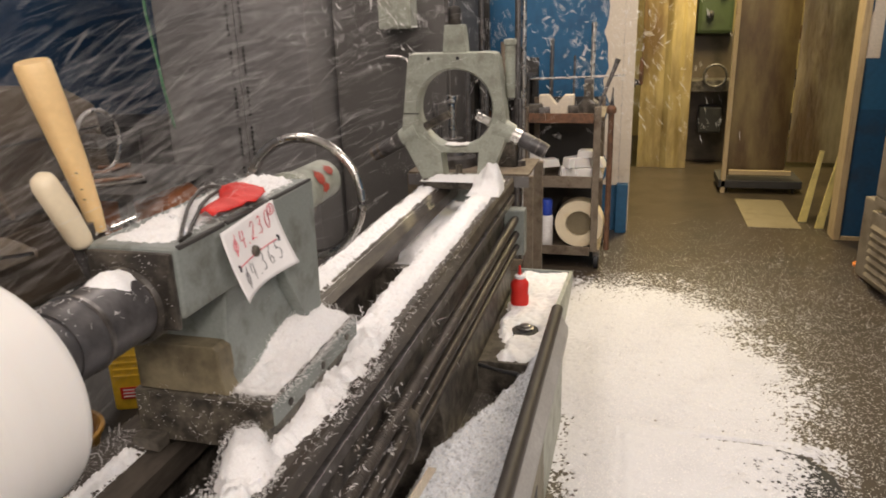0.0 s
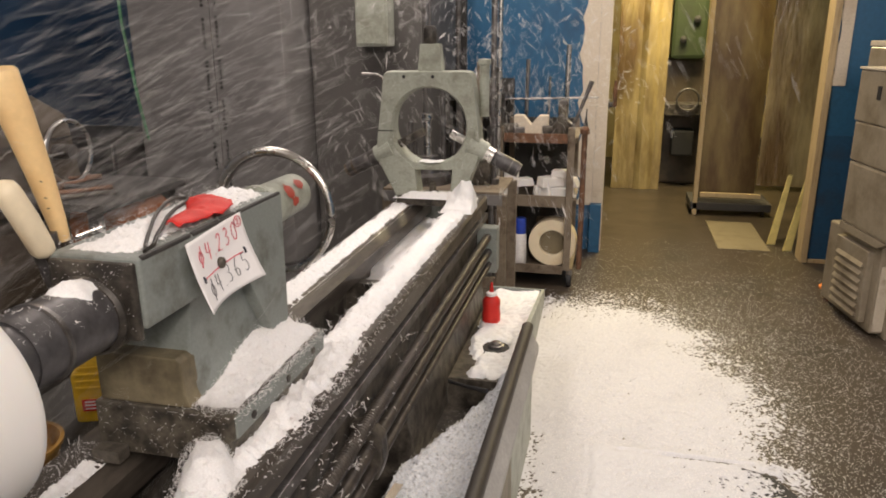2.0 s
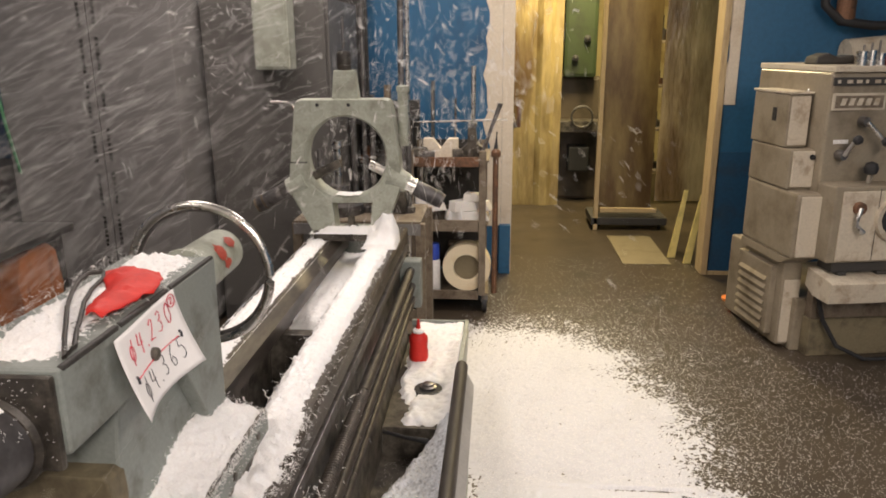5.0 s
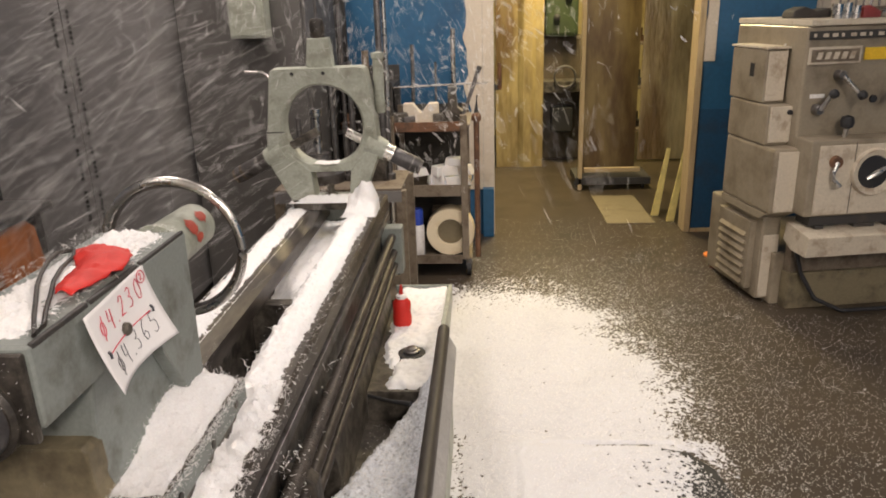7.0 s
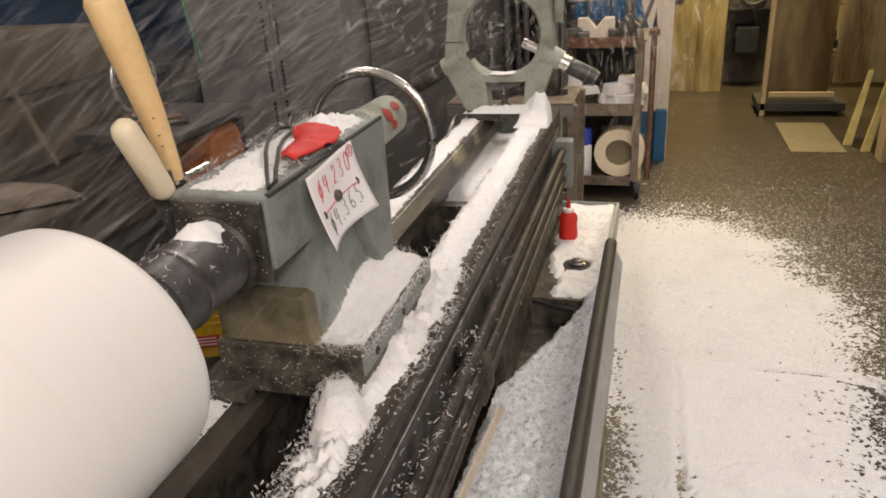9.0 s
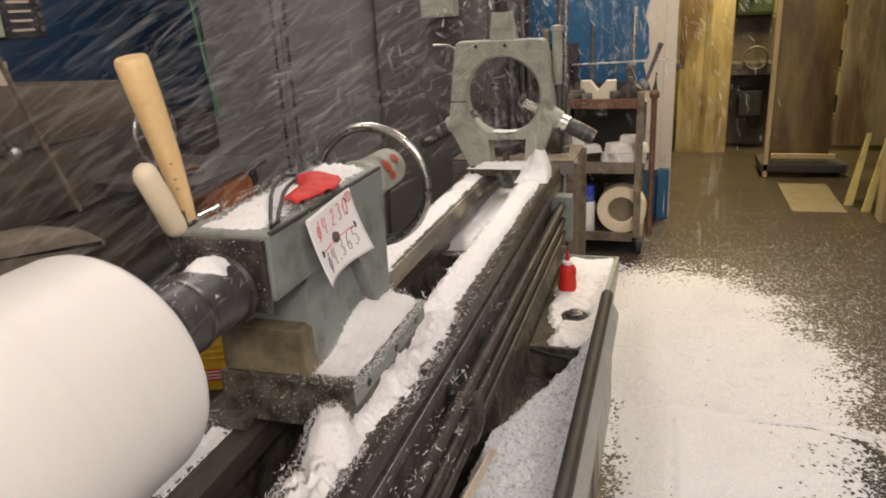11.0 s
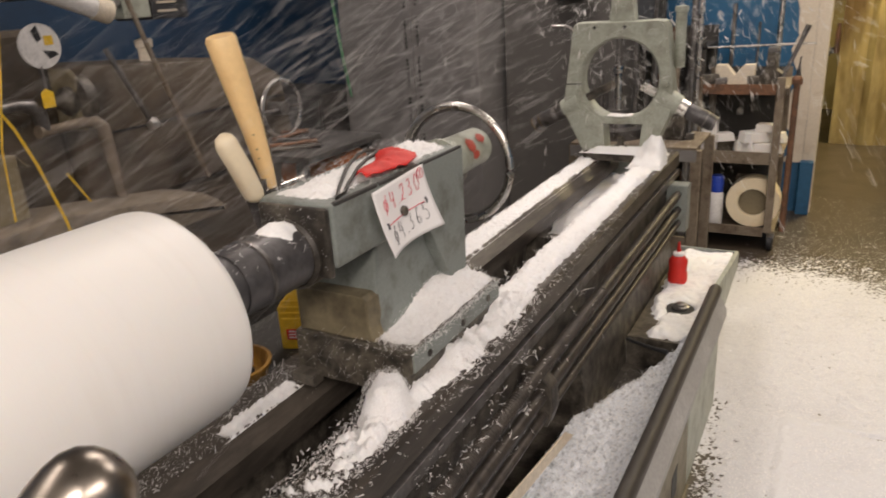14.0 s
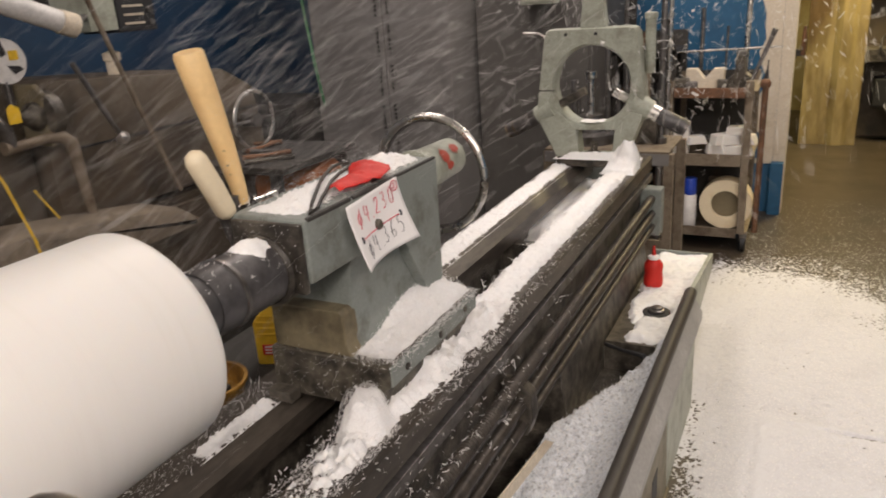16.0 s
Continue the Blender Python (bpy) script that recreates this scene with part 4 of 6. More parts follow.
def build_cart():
    t = thing("tool_cart", "worn brown steel shop cart with three shelves on casters", "cart")
    x0, x1, y0, y1 = -0.13, 0.36, 5.58, 6.12
    for x, m, w in ((x0, M_CARTM, 0.018), (x1 - 0.04, M_CARTM, 0.022)):
        part("post", box(x - w, x + w, y0 - 0.02, y0 + 0.02, 0.12, 1.06, 0.004), m, t)
        part("post", box(x - w, x + w, y1 - 0.02, y1 + 0.02, 0.12, 1.06, 0.004), m, t)
    # dark sheet added in place of the clutter behind the cart
    part("back_panel", box(x0, x1 - 0.02, y1 + 0.021, y1 + 0.03, 0.13, 1.06, 0.001), M_DARK, t, "dark back sheet standing in for clutter")
    part("pipe_upright", piped([(0.40, 5.60, 0.13), (0.40, 5.60, 1.02)], 0.018, 12), M_RUST, t, "rusty pipe upright", True)
    part("pipe_cap", turned([(0.03, 1.02), (0.03, 1.05), (0.022, 1.065), (0.0, 1.066)], 14, "z", (0.40, 5.60, 0)), M_RUST, t)
    for z, h in ((1.0, 0.06), (0.60, 0.075), (0.13, 0.06)):
        part("shelf", box(x0, x1, y0, y1, z - 0.012, z, 0.001), M_CARTM, t)
        part("shelf_lip", box(x0 + 0.02, x1 - 0.064, y0 - 0.012, y0 - 0.002, z - h + 0.02, z + 0.02, 0.002), M_CARTM if z < 0.9 else M_RUST, t)
    for x in (x0 + 0.01, x1 - 0.02):
        for y in (y0 + 0.02, y1 - 0.02):
            wh = part("caster", box(x - 0.022, x + 0.022, y - 0.03, y + 0.03, 0.075, 0.12, 0.003), M_STEEL, t)
            part("wheel", turned([(0.045, x - 0.016), (0.05, x - 0.012), (0.05, x + 0.012), (0.045, x + 0.016)], 20, "x", (0, y, 0.05)), M_BLACK, wh, "black rubber wheel", True)
    zt = 1.0
    r = thing("steel_bar", "thin bright steel bar lying across the cart top", "bar")
    part("bar", rod((-0.12, 5.72, 1.22), (0.47, 5.74, 1.235), 0.007, 8), M_CHROME, r, "", True)
    v = thing("vee_block", "cream vee block on the cart top", "vee block", 0.05, 5.72, zt)
    part("block", prism([(-0.11, 0.0), (-0.11, 0.12), (-0.05, 0.12), (0.0, 0.06), (0.05, 0.12), (0.11, 0.12), (0.11, 0.0)], -0.04, 0.04, "y", 0.004), M_PLASTER, v)
    c = thing("bench_vise", "small dark bench vise on the cart top", "vise", 0.25, 5.75, zt)
    part("body", prism([(-0.07, 0.0), (-0.07, 0.05), (-0.03, 0.09), (-0.03, 0.19), (0.02, 0.19), (0.03, 0.09), (0.07, 0.06), (0.07, 0.0)], -0.05, 0.05, "y", 0.008), M_CAST, c)
    part("jaw", box(-0.028, 0.028, -0.055, 0.055, 0.19, 0.215, 0.004), M_STEEL, c)
    part("screw", rod((0.0, -0.12, 0.13), (0.0, 0.05, 0.13), 0.014, 10), M_STEEL, c, "", True)
    g = thing("pry_bar", "dark pry bar leaning up from the cart", "pry bar")
    part("bar", piped([(0.30, 5.66, 1.0), (0.36, 5.68, 1.16), (0.40, 5.70, 1.27), (0.425, 5.70, 1.34)], [0.011, 0.011, 0.013, 0.017], 10), M_STEEL, g, "", True)
    s = thing("small_screwdriver", "thin dark screwdriver standing at the cart edge", "screwdriver")
    part("shaft", piped([(0.40, 5.62, 1.066), (0.402, 5.63, 1.11), (0.405, 5.63, 1.17)], [0.016, 0.008, 0.005], 8), M_BLACK, s, "", True)
    rng = random.Random(5)
    for k in range(9):
        f = thing("plastic_offcut", "white plastic offcut lying on the middle cart shelf", "offcut", rng.uniform(-0.02, 0.29), 5.66 + 0.05 * rng.random(), 0.603 + 0.062 * (k // 4), rng.uniform(-40, 40), group="offcuts on the cart")
        w, h = rng.uniform(0.05, 0.10), rng.uniform(0.045, 0.065)
        part("block", prism([(-w, 0.0), (-w * 0.9, h), (w * 0.7, h * 1.05), (w, 0.0)], -0.04, 0.04, "y", 0.006), M_WHITE, f)
    f = thing("plastic_offcut", "tall white plastic block on the middle cart shelf", "offcut", -0.065, 5.66, 0.603, 0, group="offcuts on the cart")
    part("block", box(-0.045, 0.045, -0.04, 0.04, 0.0, 0.20, 0.006), M_WHITE, f)
    q = thing("plastic_ring", "thick white plastic ring standing on the bottom cart shelf", "plastic ring", 0.22, 5.68, 0.131)
    part("ring", turned([(0.0, -0.015), (0.086, -0.015), (0.086, -0.055), (0.088, -0.06), (0.155, -0.06), (0.158, -0.055), (0.158, 0.055), (0.155, 0.06), (0.0, 0.06)], 40, "y", (0, 0, 0.159)), M_IVORY, q, "", True)
    part("core", turned([(0.0, -0.035), (0.085, -0.035), (0.0855, -0.02), (0.0, -0.018)], 32, "y", (0, 0, 0.159)), M_DULLTAN, q, "dull tan recessed middle", True)
    kb = thing("wood_block", "stained wooden block behind the white ring", "block", 0.21, 5.86, 0.131)
    part("block", box(-0.12, 0.12, -0.05, 0.05, 0.0, 0.27, 0.006), M_CARTM, kb)
    part("strap", box(-0.121, 0.121, -0.052, 0.052, 0.12, 0.14, 0.001), M_RUST, kb)
    j = thing("spray_can", "white can with a blue cap on the bottom cart shelf", "can", 0.005, 5.63, 0.131)
    part("body", turned([(0.0, 0.0), (0.042, 0.0), (0.043, 0.004), (0.043, 0.20), (0.036, 0.215)], 20, "z"), M_DISC, j, "", True)
    part("cap", turned([(0.036, 0.213), (0.038, 0.22), (0.038, 0.31), (0.032, 0.32), (0.0, 0.321)], 20, "z"), M_BLUEP, j, "blue cap", True)
    for x, y, z, r, m in ((-0.769, 5.62, 2.3, 0.010, M_STEEL), (-0.455, 5.75, 2.5, 0.013, M_STEEL), (-0.18, 5.52, 2.6, 0.020, M_STEEL), (-0.145, 5.53, 2.4, 0.014, M_CHROME),
                          (0.10, 6.25, 1.33, 0.008, M_STEEL), (0.225, 6.25, 1.55, 0.017, M_CHROME), (-0.06, 6.25, 1.45, 0.014, M_STEEL), (-0.27, 5.5, 1.46, 0.022, M_CARTM)):
        k = thing("stock_rod", "upright steel stock rod leaning by the cart", "rod", group="stock rods by the cart")
        part("bar", rod((x, y, 0.0), (x + 0.012, y + 0.03, z), r, 10), m, k, "", True)
    # clutter on the top shelf
    for x, z, w, m in ((-0.08, 0.07, 0.05, M_CAST), (-0.02, 0.05, 0.035, M_STEEL), (0.16, 0.06, 0.03, M_CAST)):
        k = thing("tool_block", "small greasy steel block on the cart top", "tool", x, 5.64, zt, 12, group="tools on the cart top")
        part("block", box(-w, w, -0.03, 0.03, 0.0, z, 0.006), m, k)


def build_far_room():
    a = thing("yellowed_sheet", "tall yellowed plastic sheet leaning in the room behind", "plastic sheet")
    part("sheet", box(0.57, 1.07, 8.92, 8.96, 0.0, 2.9, 0.004), M_VINYL, a)
    part("fold", prism([(0.80, 8.919), (0.86, 8.892), (0.95, 8.90), (0.99, 8.919)], 0.0, 2.9, "z", 0.004), M_VINYL, a, "bulging stained fold")
    b = thing("sheet_rack", "wooden rack holding a stained brown board on a dolly", "rack")
    part("post", box(1.322, 1.36, 7.84, 7.90, 0.0, 2.8, 0.004), M_WOOD, b, "yellowish wooden post")
    part("board", box(1.37, 1.86, 7.96, 8.0, 0.14, 2.8, 0.003), M_PLY, b, "stained brown board")
    part("dolly", box(1.30, 2.0, 7.84, 8.3, 0.05, 0.12, 0.006), M_DARK, b)
    part("rail", box(1.38, 1.9, 7.85, 7.89, 0.17, 0.21, 0.003), M_WOOD, b)
    for x in (1.36, 1.94):
        for y in (7.9, 8.24):
            part("wheel", turned([(0.025, x - 0.012), (0.025, x + 0.012)], 12, "x", (0, y, 0.025)), M_BLACK, b)
    c = thing("hanging_sheet", "tan plastic sheet hanging in the doorway", "plastic sheet")
    part("sheet", box(1.73, 2.12, 7.20, 7.215, 0.42, 2.9, 0.002), M_VINYL, c)
    part("hanger", box(1.71, 2.14, 7.19, 7.225, 2.9, 3.4, 0.002), M_WOOD, c)
    d = thing("green_machine", "green machine tool deep in the far room", "machine")
    part("column", box(1.0, 1.55, 9.3, 9.9, 0.0, 1.35, 0.03), M_TEAL, d)
    part("head", box(1.1, 1.45, 9.15, 9.8, 1.35, 2.3, 0.04), M_GREENM, d)
    part("table", box(0.8, 1.75, 9.0, 9.5, 0.78, 0.9, 0.01), M_CAST, d)
    part("handwheel", piped(ring_path((1.30, 8.98, 0.95), 0.11, "y", 32), 0.012, 8, True), M_STEEL, d, "", True)
    part("motor", box(1.18, 1.4, 9.05, 9.3, 0.35, 0.62, 0.02), M_BLACK, d)
    for x, z in ((1.22, 1.55), (1.34, 1.75)):
        part("knob", turned([(0.0, 9.10), (0.035, 9.11), (0.035, 9.16)], 12, "y", (x, 0, z)), M_BLACK, d)
    e = thing("parts_shelf", "dark shelf crowded with machine parts in the far room", "shelf")
    for x in (1.98, 2.9):
        part("upright", box(x - 0.03, x + 0.03, 9.0, 9.5, 0.0, 2.4, 0.004), M_DARK, e)
    rng = random.Random(8)
    for z in (0.35, 0.8, 1.25, 1.7):
        part("board", box(1.95, 2.93, 9.0, 9.5, z, z + 0.03, 0.002), M_CARTM, e)
        for k in range(4):
            f = thing("stored_part", "grimy stored machine part on the dark shelf", "machine part", 2.08 + 0.22 * k, 9.2, z + 0.03, group="parts on the far shelf")
            h = rng.uniform(0.12, 0.3)
            part("body", turned([(0.0, 0.0), (0.08, 0.0), (0.085, h * 0.4), (0.05, h * 0.5), (0.05, h), (0.0, h)], 14, "z"), rng.choice([M_RUST, M_CAST, M_STEEL]), f, "", True)
    for k, (x, tilt) in enumerate(((1.80, 9), (1.885, 7))):
        s = thing("yellow_stick", "yellow wooden wedge board leaning on the door jamb", "board", group="leaning yellow boards")
        part("board", prism([(-0.05, 0.0), (0.045, 0.56), (0.075, 0.56), (0.01, 0.0)], -0.012, 0.012, "y", 0.002), mat("yellow_painted_wood", (0.72, 0.60, 0.22), 0.5) if k == 0 else bpy.data.materials["yellow_painted_wood"], s)
        s.matrix_world = pose(x + 0.065, 6.95 - 0.17 * k, 0.0, 0, 0, 0)
    m = thing("floor_board", "pale square of board lying on the far floor", "board")
    part("board", box(1.42, 1.80, 6.72, 7.6, 0.0, 0.008, 0.002), M_DULLTAN, m)


def build_machine():
    t = thing("engine_lathe_headstock", "warm grey engine lathe headstock with gear levers and a dial", "machine tool", 1.99, 5.03, 0.0, 9)
    t.matrix_world = pose(1.99, 5.03, 0.0, 0, 0, 9) @ Matrix.Diagonal((1.0, 1.0, 1.03, 1.0))
    part("base", box(0.10, 1.9, 0.02, 0.72, 0.0, 0.30, 0.01), M_MACH, t)
    lou = part("louvred_cover", box(-0.06, 0.02, 0.13, 0.52, 0.06, 0.46, 0.008), M_MACH, t, "louvred end cover")
    for k in range(7):
        part("louvre", prism([(-0.075, 0.085 + 0.047 * k), (-0.059, 0.105 + 0.047 * k), (-0.059, 0.083 + 0.047 * k)], 0.17, 0.48, "y", 0), M_MACH, lou)
    part("lower_end", box(0.035, 0.145, 0.065, 0.7, 0.02, 0.50, 0.012), M_MACH, t)
    # paler end panel and fronts imitate light falling on the covers' front
    part("lower_end_panel", box(0.045, 0.138, 0.056, 0.064, 0.035, 0.40, 0.004), M_MACHL, t)
    part("lower_cover", box(-0.005, 0.160, -0.045, 0.50, 0.545, 0.895, 0.018), M_MACH, t)
    part("lower_shoulder", prism([(0.50, 0.5), (0.50, 0.545), (-0.03, 0.545), (0.06, 0.5)], -0.004, 0.155, "x", 0.003), M_MACH, t)
    part("lower_front", box(0.015, 0.152, -0.056, -0.046, 0.56, 0.882, 0.006), M_MACHL, t)
    part("mid_cover", box(-0.005, 0.140, 0.075, 0.50, 0.896, 1.108, 0.010), M_MACH, t)
    mid = part("mid_front", box(0.008, 0.134, 0.060, 0.074, 0.912, 1.100, 0.006), M_MACHL, t)
    part("mid_knob", turned([(0.0, 0.048), (0.014, 0.048), (0.014, 0.060)], 12, "y", (0.11, 0, 1.07)), M_BLACK, mid)
    part("upper_cover", box(-0.005, 0.118, 0.145, 0.52, 1.110, 1.385, 0.010), M_MACH, t)
    part("upper_front", box(0.006, 0.112, 0.137, 0.144, 1.122, 1.375, 0.004), M_MACHL, t)
    part("upper_lid", box(-0.010, 0.122, 0.130, 0.53, 1.386, 1.398, 0.003), M_MACHL, t)
    part("lid_rivet", turned([(0.0, 1.412), (0.008, 1.41), (0.010, 1.399)], 12, "z", (0.10, 0.16, 0)), M_CHROME, t, "bright rivet", True)
    part("keyhole", box(-0.009, -0.004, 0.26, 0.30, 1.24, 1.31, 0.002), M_BLACK, t)
    part("head", box(0.125, 1.9, 0.0, 0.74, 0.80, 1.50, 0.02, 3), M_MACH, t, "warm grey painted gear head")
    part("top_plate", box(0.13, 1.9, -0.012, 0.75, 1.50, 1.53, 0.005), M_MACHL, t)
    strip = part("scale_strip", box(0.25, 1.0, -0.012, -0.003, 1.435, 1.475, 0.002), M_DARK, t, "strip of small marks")
    for k in range(14):
        part("mark", box(0.27 + 0.05 * k, 0.27 + 0.05 * k + (0.03 if k % 3 else 0.015), -0.0145, -0.0125, 1.446, 1.463, 0), M_MACHL, strip)
    plate = part("name_plate", box(0.245, 0.535, -0.012, -0.004, 1.30, 1.385, 0.004), M_MACHL, t, "framed maker's plate with plain bars")
    part("plate_field", box(0.26, 0.52, -0.0155, -0.0125, 1.312, 1.373, 0), M_CARTM, plate)
    for k in range(5):
        part("plate_bar", prism([(0.285 + 0.045 * k, 1.325), (0.295 + 0.045 * k, 1.36), (0.322 + 0.045 * k, 1.36), (0.312 + 0.045 * k, 1.325)], -0.0185, -0.016, "y", 0), M_MACHL, plate)
    part("yellow_label", box(0.545, 0.70, -0.008, -0.002, 1.315, 1.375, 0), M_YELLOW, t, "yellowed instruction label with plain bars")

    def lever(x, z, dx, dz):
        hub = part("lever_hub", turned([(0.0, -0.05), (0.022, -0.05), (0.026, -0.04), (0.026, 0.001)], 18, "y", (x, 0, z)), M_STEEL, t, "gear lever hub", True)
        part("lever_arm", piped([(x, -0.05, z), (x + dx * 0.6, -0.07, z + dz * 0.6), (x + dx, -0.085, z + dz)], [0.013, 0.010, 0.008], 10), M_CHROME, hub, "", True)
        ball = (x + dx, -0.10, z + dz)
        part("lever_ball", turned([(0.0, -0.025), (0.018, -0.018), (0.025, 0.0), (0.018, 0.018), (0.0, 0.025)], 16, "y", ball), M_BLACK, hub, "black plastic ball", True)
        part("index_plate", box(x - 0.04, x + 0.04, -0.006, -0.001, z + 0.055, z + 0.075, 0), M_DISC, hub)
    lever(0.285, 1.09, 0.03, 0.085)
    lever(0.387, 1.258, 0.085, -0.095)
    lever(0.74, 1.20, -0.11, -0.035)
    part("clutch_stalk", piped([(0.42, -0.06, 0.88), (0.42, -0.08, 0.97), (0.42, -0.085, 1.0)], [0.014, 0.012, 0.012], 10), M_CHROME, t, "", True)
    part("clutch_ball", turned([(0.0, 0.99), (0.03, 1.005), (0.036, 1.03), (0.028, 1.055), (0.0, 1.066)], 16, "z", (0.42, -0.085, 0)), M_BLACK, t, "black plastic ball", True)
    part("oil_plug", turned([(0.0, -0.012), (0.02, -0.012), (0.02, 0.0)], 14, "y", (0.60, 0, 1.13)), M_BLACK, t)
    gb = part("gearbox", box(0.24, 1.9, -0.16, 0.0, 0.455, 0.852, 0.012), M_MACH, t)
    part("gearbox_panel", box(0.282, 0.95, -0.172, -0.161, 0.468, 0.828, 0.004), M_MACHL, gb, "worn pale gearbox panel")
    part("dial_ring", turned([(0.085, -0.18), (0.116, -0.195), (0.122, -0.18), (0.122, -0.172)], 40, "y", (0.585, 0, 0.685)), M_MACHL, gb, "pale dial ring", True)
    part("dial", turned([(0.0, -0.186), (0.084, -0.186), (0.086, -0.175)], 36, "y", (0.585, 0, 0.685)), M_BLACK, gb, "black round dial", True)
    part("dial_pointer", piped([(0.54, -0.20, 0.655), (0.585, -0.21, 0.685), (0.64, -0.20, 0.71)], [0.010, 0.016, 0.008], 8), M_CHROME, gb, "", True)
    part("crank_hub", turned([(0.0, -0.195), (0.03, -0.195), (0.034, -0.172)], 16, "y", (0.37, 0, 0.745)), M_RUST, gb, "", True)
    part("crank_arm", piped([(0.37, -0.19, 0.745), (0.352, -0.20, 0.70), (0.352, -0.205, 0.66), (0.385, -0.21, 0.625)], [0.014, 0.010, 0.010, 0.014], 10), M_CHROME, gb, "bright bent crank", True)
    part("panel_seam", box(0.475, 0.479, -0.1735, -0.1725, 0.47, 0.84, 0), M_DARK, gb)
    tray = prism([(-0.24, 0.362), (-0.255, 0.470), (-0.243, 0.476), (-0.03, 0.500), (-0.02, 0.40), (-0.10, 0.362)], 0.115, 1.9, "x", 0.004)
    # dark box fills the slot below the gearbox in place of its shadow
    part("tray_shadow_gap", box(0.17, 1.9, -0.145, -0.02, 0.502, 0.552, 0.003), M_DARK, t, "dark strip standing in for the shade under the gearbox")
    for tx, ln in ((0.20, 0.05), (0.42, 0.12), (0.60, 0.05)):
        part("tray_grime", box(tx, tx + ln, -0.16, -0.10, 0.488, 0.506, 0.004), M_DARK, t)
    part("chip_tray", tray, M_MACHL, t, "pale steel chip tray")
    part("upper_apron", box(0.16, 1.9, -0.040, 0.019, 0.21, 0.398, 0.004), M_CARTM, t, "brown band under the tray")
    part("lower_apron", box(0.15, 1.9, -0.06, 0.019, 0.0, 0.209, 0.006), M_TAN, t, "worn grey base front")
    part("power_cable", piped([(0.16, -0.08, 0.36), (0.20, -0.09, 0.22), (0.28, -0.12, 0.08), (0.42, -0.16, 0.015), (0.9, -0.17, 0.013)], 0.012, 8), M_BLACK, t, "black power cable", True)
    front = {"scale_strip", "name_plate", "yellow_label", "lever_hub", "clutch_stalk", "clutch_ball", "oil_plug", "gearbox"}
    for ch in t.children:
        kind = ch.name.split(".")[0]
        if kind in front:
            ch.location.x -= {"gearbox": 0.115, "scale_strip": 0.12, "name_plate": 0.11, "yellow_label": 0.10}.get(kind, 0.07)
        if kind == "louvred_cover":
            ch.location.x += 0.06
        if kind == "gearbox":
            ch.location.z += 0.10
        if kind in ("name_plate", "yellow_label"):
            ch.location.z += 0.013
    # things lying on top
    for x, r, h in ((0.30, 0.028, 0.07), (0.352, 0.024, 0.075), (0.402, 0.024, 0.06)):
        k = thing("steel_collar", "short bright steel collar on the machine top", "collar", group="collars on the machine")
        part("sleeve", turned([(0.0, 0.0), (r, 0.0), (r, h), (r * 0.6, h), (r * 0.6, h - 0.01)], 18, "z"), M_CHROME, k, "", True)
        k.matrix_world = t.matrix_world @ pose(x, 0.05, 1.53)
    k = thing("red_clamp", "small dull red clamp on the machine top", "clamp")
    part("body", prism([(-0.05, 0.0), (-0.05, 0.05), (-0.01, 0.06), (0.05, 0.03), (0.05, 0.0)], -0.03, 0.03, "y", 0.008), mat("dull_red_paint", (0.25, 0.04, 0.04), 0.5), k)
    part("pin", rod((0, 0, 0.05), (0.02, 0, 0.14), 0.006, 8), M_STEEL, k, "", True)
    k.matrix_world = t.matrix_world @ pose(0.48, 0.06, 1.53)
    k = thing("boring_bar", "bright steel boring bar lying on the machine top", "bar")
    part("bar", piped([(0.0, 0, 0.022), (0.6, 0, 0.022)], 0.022, 14), M_CHROME, k, "", True)
    k.matrix_world = t.matrix_world @ pose(0.55, 0.07, 1.53)
    k = thing("drill_rack", "rack of small upright drill bits on the machine top", "rack")
    part("block", box(-0.12, 0.3, -0.04, 0.04, 0.0, 0.05, 0.004), M_CARTM, k)
    for i in range(9):
        part("drill", rod((-0.1 + 0.045 * i, 0, 0.05), (-0.1 + 0.045 * i, 0, 0.10 + 0.012 * ((i * 5) % 4)), 0.006, 8), M_STEEL, k)
    k.matrix_world = t.matrix_world @ pose(0.52, 0.22, 1.53)
    k = thing("dark_casting", "rough dark casting on the machine end", "casting")
    part("body", prism([(-0.10, 0.0), (-0.09, 0.04), (-0.03, 0.06), (0.04, 0.035), (0.12, 0.05), (0.13, 0.0)], -0.06, 0.06, "y", 0.01), M_DARK, k)
    k.matrix_world = t.matrix_world @ pose(0.30, 0.35, 1.53)
    o = thing("orange_cone", "small orange marker cone by the machine foot", "cone", 2.03, 5.93, 0.0)
    part("cone", turned([(0.07, 0.0), (0.07, 0.012), (0.045, 0.014), (0.014, 0.16), (0.0, 0.165)], 20, "z"), mat("orange_plastic", (0.8, 0.25, 0.05), 0.5), o, "", True)
    # shelf and hose on the wall behind
    w = thing("wall_duct", "dusty pale duct fixed along the blue wall", "duct")
    part("duct", piped([(2.75, 6.38, 1.60), (3.4, 6.38, 1.66), (4.6, 6.38, 1.68)], 0.115, 20), M_MACHL, w, "", True)
    part("hose", piped([(2.55, 6.40, 2.2), (2.58, 6.38, 1.93), (2.68, 6.36, 1.83), (2.9, 6.36, 1.80), (4.6, 6.36, 1.82)], 0.03, 12), M_BLACK, w, "dark hose", True)
    part("cup", turned([(0.06, 1.84), (0.06, 2.0)], 16, "z", (2.72, 6.39, 0)), M_RUST, w)


